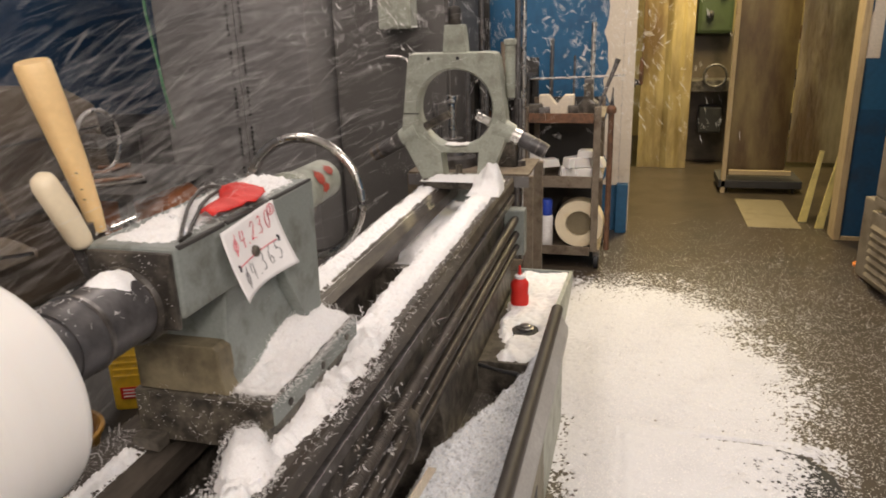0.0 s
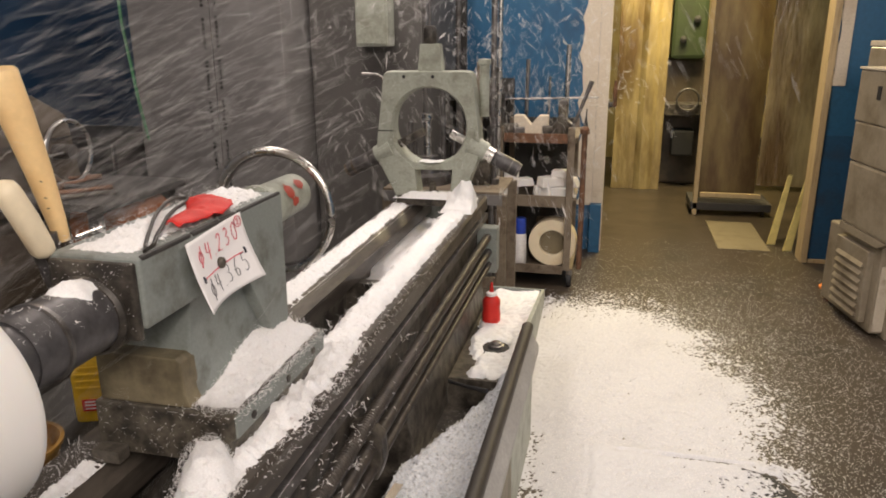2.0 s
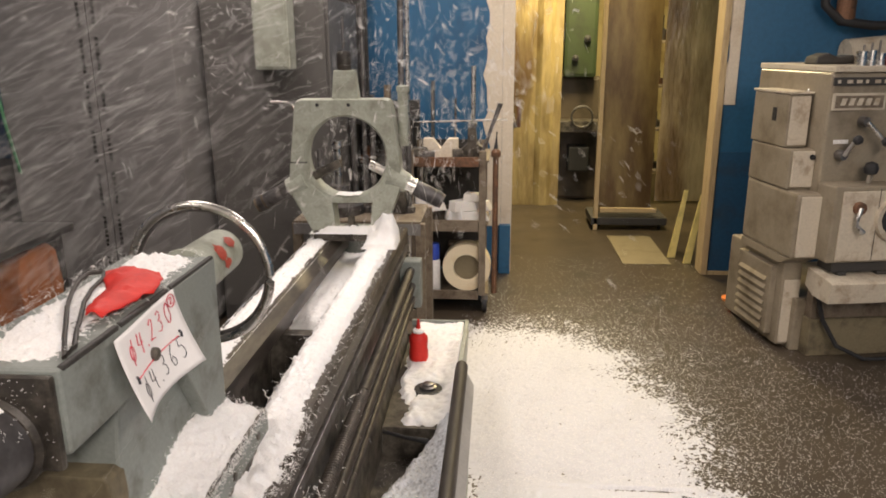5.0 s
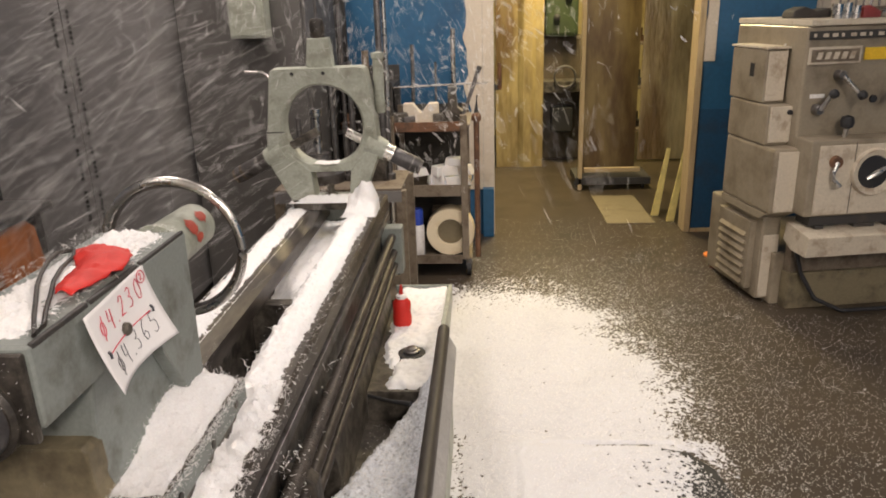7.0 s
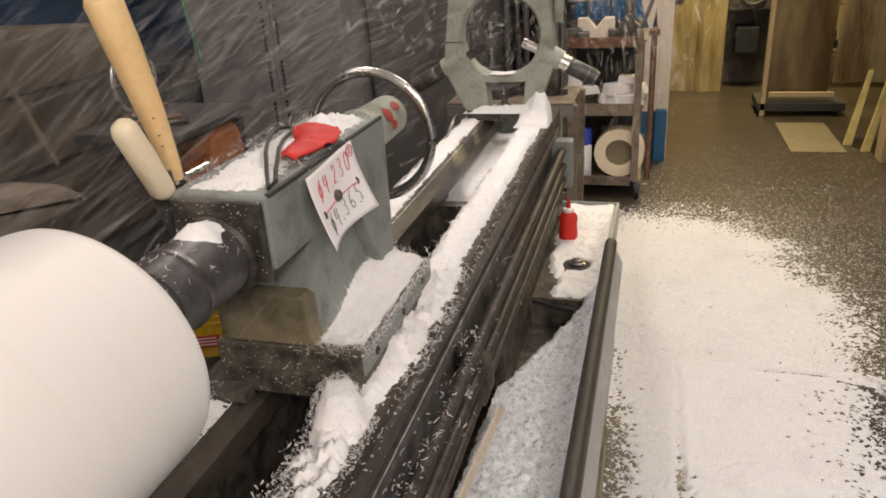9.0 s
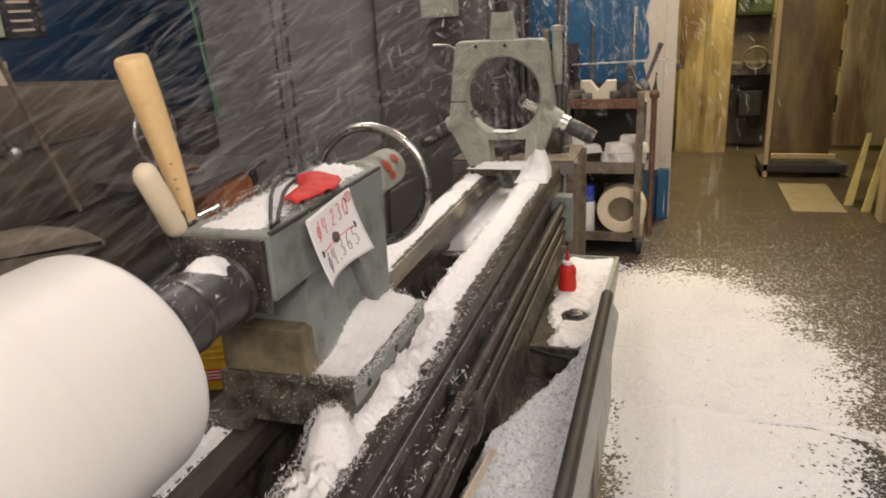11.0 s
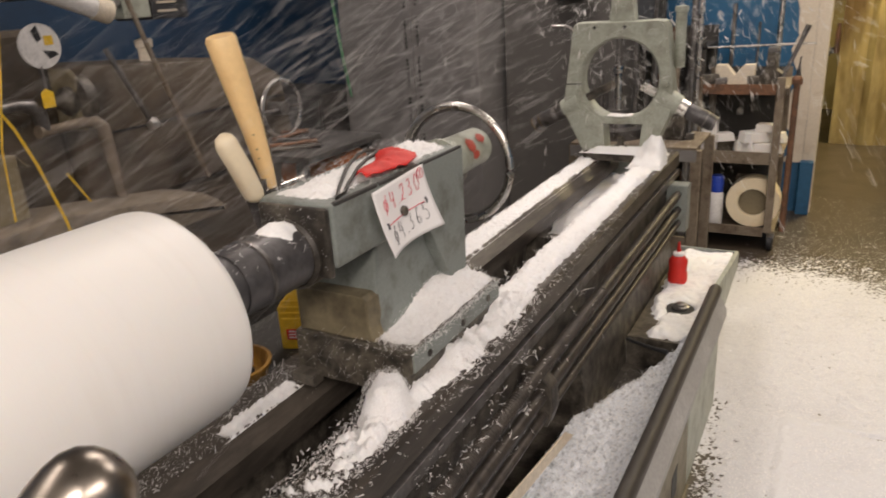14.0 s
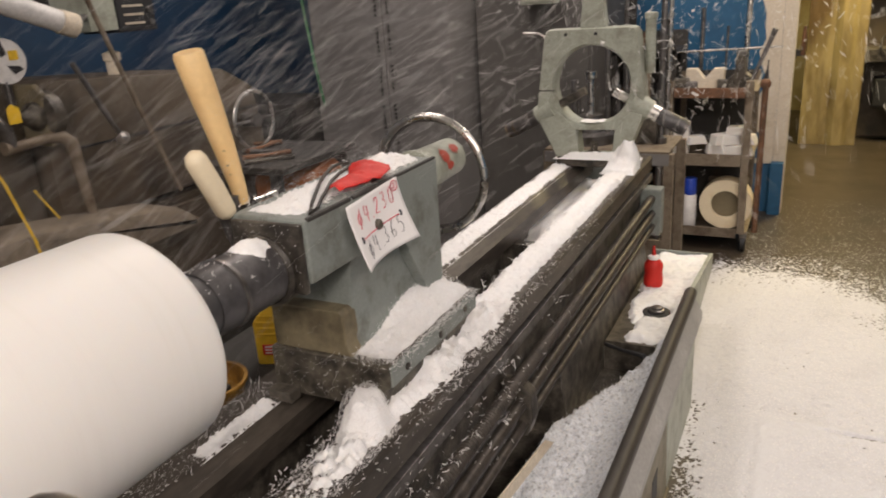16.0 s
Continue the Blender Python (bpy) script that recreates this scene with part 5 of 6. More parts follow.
def build_old_machine():
    t = thing("old_grey_lathe", "old dark grey lathe with pipes and levers behind the workpiece", "lathe")
    x = -1.6
    part("headstock", prism([(2.47, 0.98), (2.47, 1.42), (2.55, 1.475), (3.35, 1.42), (3.52, 1.33), (3.56, 0.98)], x - 0.55, x, "x", 0.03), M_TEAL, t, "rounded dark grey headstock", True)
    part("seam", box(x - 0.01, x + 0.004, 2.55, 3.5, 1.235, 1.243, 0), M_BLACK, t)
    part("bed", box(x - 0.5, x - 0.02, 0.6, 3.9, 0.62, 0.96, 0.02), M_TEAL, t)
    part("guard", prism([(0.9, 0.9), (0.9, 1.05), (2.2, 1.075), (2.75, 1.0), (2.85, 0.93), (2.85, 0.9)], x + 0.005, x + 0.24, "x", 0.03), M_GUARD, t, "stained grey rounded guard", True)
    part("pedestal", box(x - 0.45, x + 0.1, 0.7, 3.8, 0.0, 0.62, 0.02), M_DARK, t)
    part("spindle", turned([(0.004, 2.36), (0.03, 2.42), (0.045, 2.43), (0.045, 2.45), (0.075, 2.46), (0.075, 2.50)], 24, "y", (x + 0.02, 0, 1.372)), M_CAST, t, "dark spindle center", True)
    part("coolant_pipe", piped([(x + 0.06, 2.02, 1.372), (x + 0.06, 2.24, 1.388), (x + 0.06, 2.285, 1.380), (x + 0.06, 2.308, 1.350), (x + 0.06, 2.313, 1.300)], [0.017, 0.017, 0.023, 0.023, 0.019], 12), M_STEEL, t, "", True)
    part("drain_pipe", piped([(x + 0.06, 2.290, 1.300), (x + 0.06, 2.335, 1.298), (x + 0.06, 2.44, 1.303), (x + 0.06, 2.485, 1.300), (x + 0.06, 2.515, 1.275), (x + 0.06, 2.520, 1.235), (x + 0.07, 2.53, 1.02)], [0.022, 0.016, 0.016, 0.022, 0.023, 0.021, 0.015], 12), M_CARTM, t, "brown bent pipe", True)
    part("brown_lever", piped([(x + 0.03, 2.72, 1.72), (x + 0.05, 2.80, 1.42), (x + 0.06, 2.94, 1.0)], 0.009, 10), M_CARTM, t, "long brown lever", True)
    part("chrome_lever", piped([(x + 0.03, 2.61, 1.52), (x + 0.06, 2.715, 1.26)], 0.009, 10), M_STEEL, t, "", True)
    part("lever_ball", turned([(0.0, -0.025), (0.018, -0.016), (0.024, 0.0), (0.018, 0.016), (0.0, 0.025)], 16, "y", (x + 0.06, 2.722, 1.25)), M_CHROME, t, "chrome ball", True)
    part("handwheel", piped(ring_path((x + 0.06, 3.42, 1.19), 0.125, "x", 40), 0.009, 8, True), M_CHROME, t, "thin steel handwheel", True)
    part("wheel_spoke", rod((x + 0.06, 3.30, 1.19), (x + 0.06, 3.54, 1.19), 0.007, 8), M_STEEL, t)
    part("wheel_hub", turned([(0.03, x - 0.01), (0.03, x + 0.08), (0.0, x + 0.085)], 16, "x", (0, 3.42, 1.19)), M_STEEL, t)
    part("oil_cup", turned([(0.025, 1.45), (0.025, 1.50), (0.032, 1.505), (0.032, 1.53), (0.0, 1.54)], 14, "z", (x - 0.1, 2.88, 0)), M_PLASTER, t, "", True)
    part("lower_panel", box(x - 0.01, x + 0.012, 2.7, 3.3, 0.66, 0.93, 0.004), M_TEAL, t)
    tag = thing("yellow_tag", "small yellow tag on the old lathe", "tag")
    part("plate", prism([(2.312, 1.37), (2.312, 1.415), (2.327, 1.428), (2.350, 1.415), (2.350, 1.37)], x + 0.085, x + 0.09, "x", 0), M_YELLOW, tag)
    part("wire", rod((x + 0.0875, 2.332, 1.42), (x + 0.0, 2.39, 1.49), 0.003, 6), M_STEEL, tag)
    dsc = thing("round_plate", "white round plate with dark and yellow shapes", "plate")
    part("plate", turned([(0.0, x - 0.01), (0.066, x - 0.01), (0.069, x), (0.069, x + 0.006), (0.0, x + 0.008)], 36, "x", (0, 2.40, 1.548)), M_DISC, dsc)
    part("dark_shape", prism([(2.388, 1.56), (2.375, 1.595), (2.395, 1.61), (2.405, 1.57)], x + 0.0085, x + 0.0105, "x", 0), M_BLACK, dsc)
    part("dark_shape", prism([(2.40, 1.535), (2.44, 1.53), (2.452, 1.518), (2.42, 1.508)], x + 0.0085, x + 0.0105, "x", 0), M_BLACK, dsc)
    part("yellow_shape", box(x + 0.0085, x + 0.0105, 2.412, 2.442, 1.55, 1.578, 0), M_YELLOW, dsc)
    part("bracket", box(x - 0.02, x - 0.011, 2.39, 2.41, 1.40, 1.55, 0), M_DARK, dsc)
    pan = thing("control_box", "dark control box with plain pale bars on the blue wall", "control box")
    part("case", box(x - 0.20, x, 2.86, 3.03, 1.60, 1.95, 0.006), M_BLACK, pan)
    for r in range(5):
        part("text_bar", box(x + 0.0002, x + 0.002, 2.885, 2.975, 1.625 + 0.03 * r, 1.633 + 0.03 * r, 0), M_MACHL, pan)
        part("button", turned([(0.0, x + 0.008), (0.011, x + 0.008), (0.011, x)], 12, "x", (0, 3.005, 1.63 + 0.045 * r)), M_STEEL, pan)
    part("side_plate", box(x - 0.19, x - 0.005, 2.74, 2.858, 1.61, 1.95, 0.004), M_LGREEN, pan, "pale grey side plate")
    part("bracket", box(x - 1.59, x - 0.205, 2.9, 2.98, 1.7, 1.76, 0), M_DARK, pan)
    lamp = thing("tube_work_light", "unlit glass tube work light on an arm", "work light")
    part("tube", piped([(x + 0.05, 2.20, 1.79), (x + 0.05, 2.58, 1.655)], 0.035, 18), M_DISC, lamp, "", True)
    part("end_cap", piped([(x + 0.05, 2.58, 1.655), (x + 0.05, 2.635, 1.636)], [0.038, 0.04], 18), M_PLASTER, lamp, "", True)
    part("arm", piped([(x + 0.05, 2.62, 1.64), (x - 0.02, 2.735, 1.66)], 0.012, 8), M_STEEL, lamp, "", True)
    c = thing("yellow_cable", "yellow air hose hanging over the old lathe", "cable")
    part("hose", piped([(x + 0.26, 1.98, 1.53), (x + 0.26, 2.048, 1.448), (x + 0.26, 2.10, 1.35), (x + 0.26, 2.14, 1.24), (x + 0.26, 2.185, 1.06), (x + 0.26, 2.195, 0.98)], 0.0042, 8), M_YELLOW, c, "", True)
    part("thin_cord", piped([(x + 0.24, 2.155, 1.70), (x + 0.24, 2.108, 1.48), (x + 0.24, 2.064, 1.30), (x + 0.24, 2.05, 1.10)], 0.0026, 6), M_YELLOW, c, "thin yellow cord", True)
    part("short_end", piped([(x + 0.26, 2.22, 1.20), (x + 0.26, 2.275, 1.10)], 0.003, 6), M_YELLOW, c, "", True)
    part("back_guard", box(x - 0.12, x - 0.06, 1.55, 2.46, 0.965, 1.60, 0.02), M_TEAL, t, "dark brown stained splash guard")
    part("spindle_flange", prism([(-0.10, -0.10), (-0.10, 0.07), (-0.07, 0.10), (0.05, 0.10), (0.08, 0.07), (0.08, -0.10)], 2.448, 2.469, "y", 0.01), M_TAN, t, "stained greenish spindle flange").location = (x - 0.02, 0, 1.372)
    bx = thing("cardboard_box", "small dusty tan cardboard box on the grey guard", "box", x + 0.10, 2.06, 1.071, 6)
    part("carton", box(-0.06, 0.05, -0.16, 0.09, 0.0, 0.19, 0.003), M_DULLTAN, bx)
    part("flap", prism([(0.088, 0.191), (0.125, 0.150), (0.122, 0.147), (0.088, 0.186)], -0.058, 0.048, "x", 0), M_DULLTAN, bx)
    w = thing("tool_bench", "dark cluttered bench with an orange-brown wooden panel", "bench")
    part("top", box(-1.75, -1.16, 3.1, 3.62, 1.03, 1.06, 0.004), M_DARK, w)
    part("drawer", prism([(3.32, 0.76), (3.31, 0.93), (3.34, 1.00), (3.40, 1.022), (3.49, 1.02), (3.54, 0.98), (3.56, 0.84), (3.53, 0.76)], -1.5, -1.19, "x", 0.012), M_ORANGE, w, "rounded orange-brown wooden panel", True)
    for y in (3.13, 3.58):
        for xx in (-1.7, -1.22):
            part("leg", box(xx - 0.02, xx + 0.02, y - 0.02, y + 0.02, 0.0, 1.03, 0.002), M_DARK, w)
    rng = random.Random(12)
    for k in range(5):
        p = thing("hand_tool", "greasy hand tool lying on the dark bench", "tool", -1.3 - 0.07 * k, 3.2 + 0.07 * k, 1.06, rng.uniform(0, 90), group="tools on the bench")
        part("shaft", piped([(-0.1, 0, 0.012), (0.0, 0, 0.012), (0.1, 0, 0.014)], [0.012, 0.007, 0.011], 8), rng.choice([M_STEEL, M_RUST, M_CAST]), p, "", True)


build_cabinet()
build_stand()
build_cart()
build_far_room()
build_machine()
build_old_machine()
mt = thing("floor_mat", "rubber floor mat buried under white shavings", "mat")
part("mat", prism([(0.59, 1.4), (0.59, 3.60), (1.12, 3.61), (1.24, 3.57), (1.31, 3.46), (1.33, 3.3), (1.33, 1.4)], 0.0, 0.010, "z", 0.004), M_BLACK, mt)

# ---- shavings at rest ----


def smooth(a, b, x):
    s = min(1.0, max(0.0, (x - a) / (b - a)))
    return s * s * (3 - 2 * s)


def floor_depth(x, y):
    """How thick the layer lies on the floor: a broad drift along the tray that thins out to the right and beyond."""
    edge = 1.03 + 0.10 * n3(y * 1.3, 4) - 0.17 * max(0.0, y - 3.9) - 0.10 * smooth(4.2, 3.2, y) - 0.05 * (x < 0)
    d = smooth(edge + 0.72, edge - 0.16, x) * smooth(5.78, 4.9, y)
    if y > 5.0:
        d *= 0.9
    return d


def on_mat(x, y):
    return 0.62 < x < 1.20 + 0.12 * smooth(3.58, 3.3, y) and y < 3.57


def mat_rise(x, y):
    return smooth(0.50, 0.585, x) * smooth(3.70, 3.615, y) * smooth(1.44, 1.35, x)


def floor_height(x, y, rng):
    d = floor_depth(x, y)
    seam = 0.0
    if y < 3.66:
        seam = 0.026 * max(0.0, 1 - abs(x - 0.56) / 0.026) * (0.6 + 0.6 * n3(y * 7, 1)) * (0.35 + 0.65 * smooth(3.62, 3.0, y))
    if 0.6 < x < 1.2:
        seam = max(seam, (0.011 + 0.018 * smooth(0.74, 0.9, x)) * max(0.0, 1 - abs(y - 3.63) / 0.019) * (0.75 + 0.7 * n3(x * 9, 3)))
    if abs(math.hypot(x - 1.08, y - 3.36) - 0.26) < 0.026 and x > 1.14:
        seam = 0.018 * rng.random() * (0.75 + n3(x * 14, y * 14))
    thin = 0.0055 * smooth(3.9, 3.2, y) * smooth(0.42, 0.33, x)
    base = 0.0092 * d - 0.0043 + 0.0026 * n3(x * 5, y * 5) + 0.0014 * n3(x * 19, y * 19, 6) + 0.0045 * (d - 0.2) * max(0, n3(x * 2.1, y * 2.1, 9))
    gap = 0.035 * (0.55 * smooth(0.45, 0.37, x) * smooth(3.5, 2.7, y) + 0.12 * smooth(0.85, 1.3, x) * smooth(3.65, 3.2, y) + 0.45 * smooth(0.035, 0.012, abs(x - 0.575 + 0.02 * n3(y * 6, 8))) * smooth(3.15, 2.6, y) + 0.20 * smooth(0.70, 0.30, d) > rng.random())
    return base - gap + rng.gauss(0, 0.0023) + 0.0125 * smooth(0.08, 0.55, d) * mat_rise(x, y) - seam - thin


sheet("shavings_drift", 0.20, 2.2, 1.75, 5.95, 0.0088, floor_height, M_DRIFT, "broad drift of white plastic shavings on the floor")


def ribbon_heap(name, x0, x1, y0, y1, z, thick, label, step=0.0055, rag=0.014, fn=None):
    def h(x, y, rng):
        e = min(x - x0, x1 - x) / (x1 - x0) * 2
        wob = rag * (0.45 * n3(y * 6, x0 * 9) + 0.4 * n3(y * 31, x0 * 5) + 0.8 * n3(y * 85, x * 85, 2)) / (x1 - x0) * 2
        f = smooth(-0.02, 0.45, e + wob - 0.10) * smooth(y0, y0 + 0.03, y) * smooth(y1, y1 - 0.03, y)
        if fn:
            f *= fn(x, y)
        return z - (0.03 if f < 0.03 and "front" in name else 0.005) + (thick + 0.005) * f * (0.8 + 0.5 * n3(x * 11, y * 11, 3)) + rng.gauss(0, 0.0025) * min(1.0, f * 4)
    return sheet(name, x0, x1, y0, y1, step, h, M_CHIP, label)


ribbon_heap("shavings_front_way", -0.134, -0.016, 2.36, 4.30, BED, 0.020, "thick ribbon of white shavings along the front way")
ribbon_heap("shavings_front_way_near", -0.126, -0.016, 1.15, 2.40, BED, 0.026, "loose white shavings on the front way beside the tailstock",
            fn=lambda x, y: smooth(1.62, 1.98, y + 0.30 * n3(x * 34, y * 34) + 0.22 * n3(x * 110, y * 110, 4) + 1.6 * (x + 0.06)) if y < 2.02 else 1.0)


def bank(x, y, rng):
    mid = smooth(2.02, 2.16, y) * smooth(2.62, 2.42, y)
    lump = 0.6 + 0.5 * n3(y * 11, 3) + 0.35 * n3(x * 30, y * 30, 8)
    f = mid * smooth(-0.003, -0.031, x - 0.012 * n3(y * 17, 5) - 0.010 * n3(y * 60, x * 60)) * smooth(-0.125, -0.07, x + (0.06 if y < 2.41 else 0.0))
    return BED - (0.004 if f > 0.03 else 0.03) + f * lump * (0.028 + 0.030 * smooth(0.0, -0.045, x)) + rng.gauss(0, 0.0022) * min(1, 3 * f)


sheet("shavings_bank", -0.125, -0.003, 2.0, 2.65, 0.0052, bank, M_CHIP, "bulging bank of white shavings against the tailstock base")
spots = []
bank_rng = random.Random(77)
for k in range(1100):
    x, y = bank_rng.uniform(-0.05, 0.004), bank_rng.uniform(2.08, 2.55)
    spots.append((x, y, bank(x, y, bank_rng) + bank_rng.uniform(0.0, 0.008)))
curls("bank_shavings", spots, M_FLAKE, "tangled white curls on the bank of shavings", (0.006, 0.018), 0.0006, 17, 0.9)
ribbon_heap("shavings_rear_way", -0.41, -0.303, 2.42, 4.30, BED, 0.010, "white shavings on the rear way")
ribbon_heap("shavings_rear_way_near", -0.342, -0.302, 1.72, 1.955, BED, 0.012, "thin line of white shavings on the rear way", step=0.004, rag=0.006)
sheet("shavings_in_bed", -0.318, -0.092, 2.95, 4.285, 0.008,
      lambda x, y, rng: 0.57 + 0.20 * smooth(3.0, 3.55, y + 0.7 * (x + 0.2) + 0.05 * n3(x * 12, y * 12)) + 0.012 * n3(x * 14, y * 14, 7) + rng.gauss(0, 0.002),
      M_CHIP, "white shavings piled between the ways")
ribbon_heap("shavings_housing_top", -0.290, -0.128, 1.893, 2.38, 1.305, 0.010, "white shavings on top of the tailstock", step=0.005,
            fn=lambda x, y: 0.70 + 0.40 * smooth(-0.15, 0.2, n3(x * 16, y * 16) + 0.25 + 0.5 * (y - 2.1)))


def base_heap(x, y, rng):
    e = min(smooth(-0.047, -0.075, x), smooth(1.995, 2.05, y), smooth(2.395, 2.36, y))
    f = smooth(0.0, 0.35, e * (0.75 + 0.5 * n3(x * 25, y * 25)) * smooth(-0.21, -0.16, x + 0.02 * n3(y * 20, 1)))
    up = max(0.0, -0.058 - x)
    return 0.980 + f * (0.010 + 0.40 * up * smooth(2.03, 2.25, y) + 0.006 * n3(x * 30, y * 30) + 0.003 * n3(x * 90, y * 90)) + rng.gauss(0, 0.0015) * f


sheet("shavings_base_heap", -0.22, -0.046, 1.985, 2.40, 0.005, base_heap, M_CHIP, "heap of white shavings on the tailstock base")


def barrel_heap(x, y, rng):
    r = math.hypot((x - AX + 0.0) / 0.05, (y - 1.835) / 0.05)
    top = AZ - 0.012 + math.sqrt(max(0.0, 0.059 ** 2 - (x - AX) ** 2))
    f = smooth(1.05, 0.2, r + 0.25 * n3(x * 50, y * 50))
    return top - 0.004 + 0.016 * f * (0.85 + 0.4 * n3(x * 40, y * 40, 3)) + rng.gauss(0, 0.0008) * f


sheet("shavings_barrel_heap", AX - 0.045, AX + 0.045, 1.775, 1.872, 0.0045, barrel_heap, M_CHIP, "small heap of white shavings on the barrel")


def clump(x, y, rng):
    r = math.hypot((x + 0.080) / 0.052, (y - 1.935) / 0.070)
    f = smooth(1.15, 0.35, r + 0.18 * n3(x * 30, y * 30, 4))
    return BED - 0.006 + 0.078 * f ** 0.8 * (0.93 + 0.20 * n3(x * 40, y * 40, 8)) - (0.12 * (1 - f) if x < -0.112 else 0.0) + rng.gauss(0, 0.0024) * min(1, 3 * f)


sheet("shavings_clump", -0.150, -0.02, 1.84, 1.984, 0.005, clump, M_CHIP, "tangled clump of white shavings against the tailstock")


def tray_heap(x, y, rng):
    inner = -0.05 + 0.34 * max(0.0, y - 2.80)
    f = smooth(inner - 0.02, inner + 0.05, x + 0.015 * n3(y * 14, x * 14))
    z = 0.40 - 0.06 * smooth(2.0, 3.3, y) + 0.05 * smooth(0.16, 0.28, x) + 0.045 * smooth(0.17, 0.27, x) * smooth(2.95, 3.42, y)
    return 0.20 + (z - 0.20) * f + 0.008 * n3(x * 14, y * 14) * f + rng.gauss(0, 0.0055)


sheet("shavings_tray", 0.0, 0.282, 1.2, 3.44, 0.009, tray_heap, M_CHIPG, "grey-white shavings filling the chip tray")


def shelf_heap(x, y, rng):
    f = smooth(0.0, 0.03, x - 0.018 + 0.018 * n3(y * 9, 2) + 0.012 * n3(x * 40, y * 40, 5) - 0.05 * smooth(3.85, 3.55, y)) * smooth(0.264, 0.256, x)
    f *= smooth(3.463, 3.50, y + 0.02 * n3(x * 30, 7) + 0.035 * smooth(0.12, 0.22, x))
    hole = smooth(0.045, 0.07, math.hypot(x - 0.145, y - 3.755))
    hole *= 1 - 0.9 * max(0.0, 1 - abs(x - 0.075 - 0.25 * (y - 3.6)) / 0.012) * (3.5 < y < 3.75)
    return 0.341 + 0.022 * f * hole + (0.012 * n3(x * 13, y * 13) + 0.006 * n3(x * 42, y * 42) + 0.014 * smooth(0.19, 0.26, x)) * f + rng.gauss(0, 0.0016) * f


sheet("shavings_shelf", 0.01, 0.262, 3.463, 4.452, 0.0075, shelf_heap, M_CHIP, "white shavings covering the tray's end shelf")
ribbon_heap("shavings_steady_foot", -0.385, -0.03, 4.04, 4.105, 0.923, 0.026, "white shavings on the foot of the steady rest", 0.006)


def side_heap(x, y, rng):
    f = smooth(0.0, 0.3, min((x + 0.145) / 0.05, (0.0 - x) / 0.02, (y - 3.94) / 0.05))
    rise = smooth(-0.17, -0.02, x + 0.02 * n3(y * 25, 2)) * smooth(3.95, 4.085, y) ** 1.2 * (0.25 + 0.75 * smooth(0.004, -0.045, x))
    return 0.882 + f * (0.022 + 0.135 * rise) * (0.92 + 0.30 * n3(x * 30, y * 30)) + rng.gauss(0, 0.0016) * f


sheet("shavings_steady_side", -0.145, 0.0, 3.94, 4.077, 0.005, side_heap, M_CHIP, "white shavings banked against the steady rest leg")


def ring_heap(x, y, rng):
    u = x + 0.222
    top = 1.232 - math.sqrt(max(0.0, 0.168 ** 2 - u * u))
    f = smooth(0.085, 0.03, abs(u))
    return top - 0.004 + 0.016 * f + rng.gauss(0, 0.001) * f


sheet("shavings_steady_ring", -0.31, -0.13, 4.085, 4.165, 0.006, ring_heap, M_CHIP, "white shavings lying inside the steady rest opening")

rng = random.Random(21)
spots = []
while len(spots) < 62000:
    x, y = rng.uniform(0.34, 3.6), rng.uniform(1.9, 6.9)
    d = floor_depth(x, y)
    far = math.hypot(max(0.0, x - 1.2) / 0.8, max(0.0, y - 5.0) / 0.8)
    if rng.random() < 0.55 * math.exp(-1.30 * far) + 0.016 and not (2.0 < x and y > 4.9):
        spots.append((x, y, 0.003 + 0.004 * rng.random() + (0.013 if on_mat(x, y) else 0.005 * d)))
curls("floor_shavings", spots, M_FLAKE, "loose white curls scattered over the floor", (0.003, 0.009), 0.0011, 5)
spots = []
for k in range(1300):
    y = rng.uniform(1.2, 4.3)
    spots.append((rng.uniform(-0.135, -0.008), y, BED + rng.uniform(0.004, 0.022)))
for k in range(500):
    y = rng.choice([rng.uniform(1.3, 3.4), rng.gauss(2.3, 0.16)])
    spots.append((rng.uniform(-0.012, 0.003), y, BED + rng.uniform(-0.02, 0.006)))
for k in range(260):
    spots.append((rng.uniform(-0.41, -0.30), rng.uniform(1.2, 2.0), BED + 0.003))
for k in range(16):
    cy, cz = rng.gauss(2.2, 0.30), rng.choice([0.735, 0.735, 0.664, 0.800])
    for q in range(rng.randint(3, 14)):
        spots.append((rng.gauss(0.034, 0.008), cy + rng.gauss(0, 0.022), cz + rng.uniform(0.0, 0.008)))
for k in range(170):
    y = rng.gauss(2.25, 0.35)
    spots.append((rng.uniform(0.0, 0.06), y, rng.choice([0.735, 0.664, 0.600, 0.80]) + rng.uniform(0, 0.004)))
curls("bed_shavings", spots, M_FLAKE, "loose white curls along the lathe bed", (0.006, 0.020), 0.0008, 6, 0.9)
spots = []
for k in range(900):
    spots.append((rng.uniform(-0.31, -0.13), rng.uniform(1.9, 2.38), 1.309 + rng.uniform(0, 0.01)))
for k in range(1800):
    x, y = rng.uniform(-0.15, -0.052), rng.uniform(2.0, 2.385)
    spots.append((x, y, 0.988 + max(0.0, -0.058 - x) * 0.40 * smooth(2.03, 2.25, y) + rng.uniform(0, 0.010)))
for k in range(800):
    a, r = rng.uniform(0, 6.283), rng.random() ** 0.5
    spots.append((-0.082 + 0.055 * r * math.cos(a), 1.932 + 0.075 * r * math.sin(a), BED + 0.074 * smooth(1.1, 0.35, r) + rng.uniform(0, 0.008)))
for k in range(110):
    y, a = rng.uniform(1.64, 1.86), rng.uniform(0.3, 2.7)
    spots.append((AX + 0.0605 * math.cos(a), y, AZ - 0.012 + 0.0605 * math.sin(a)))
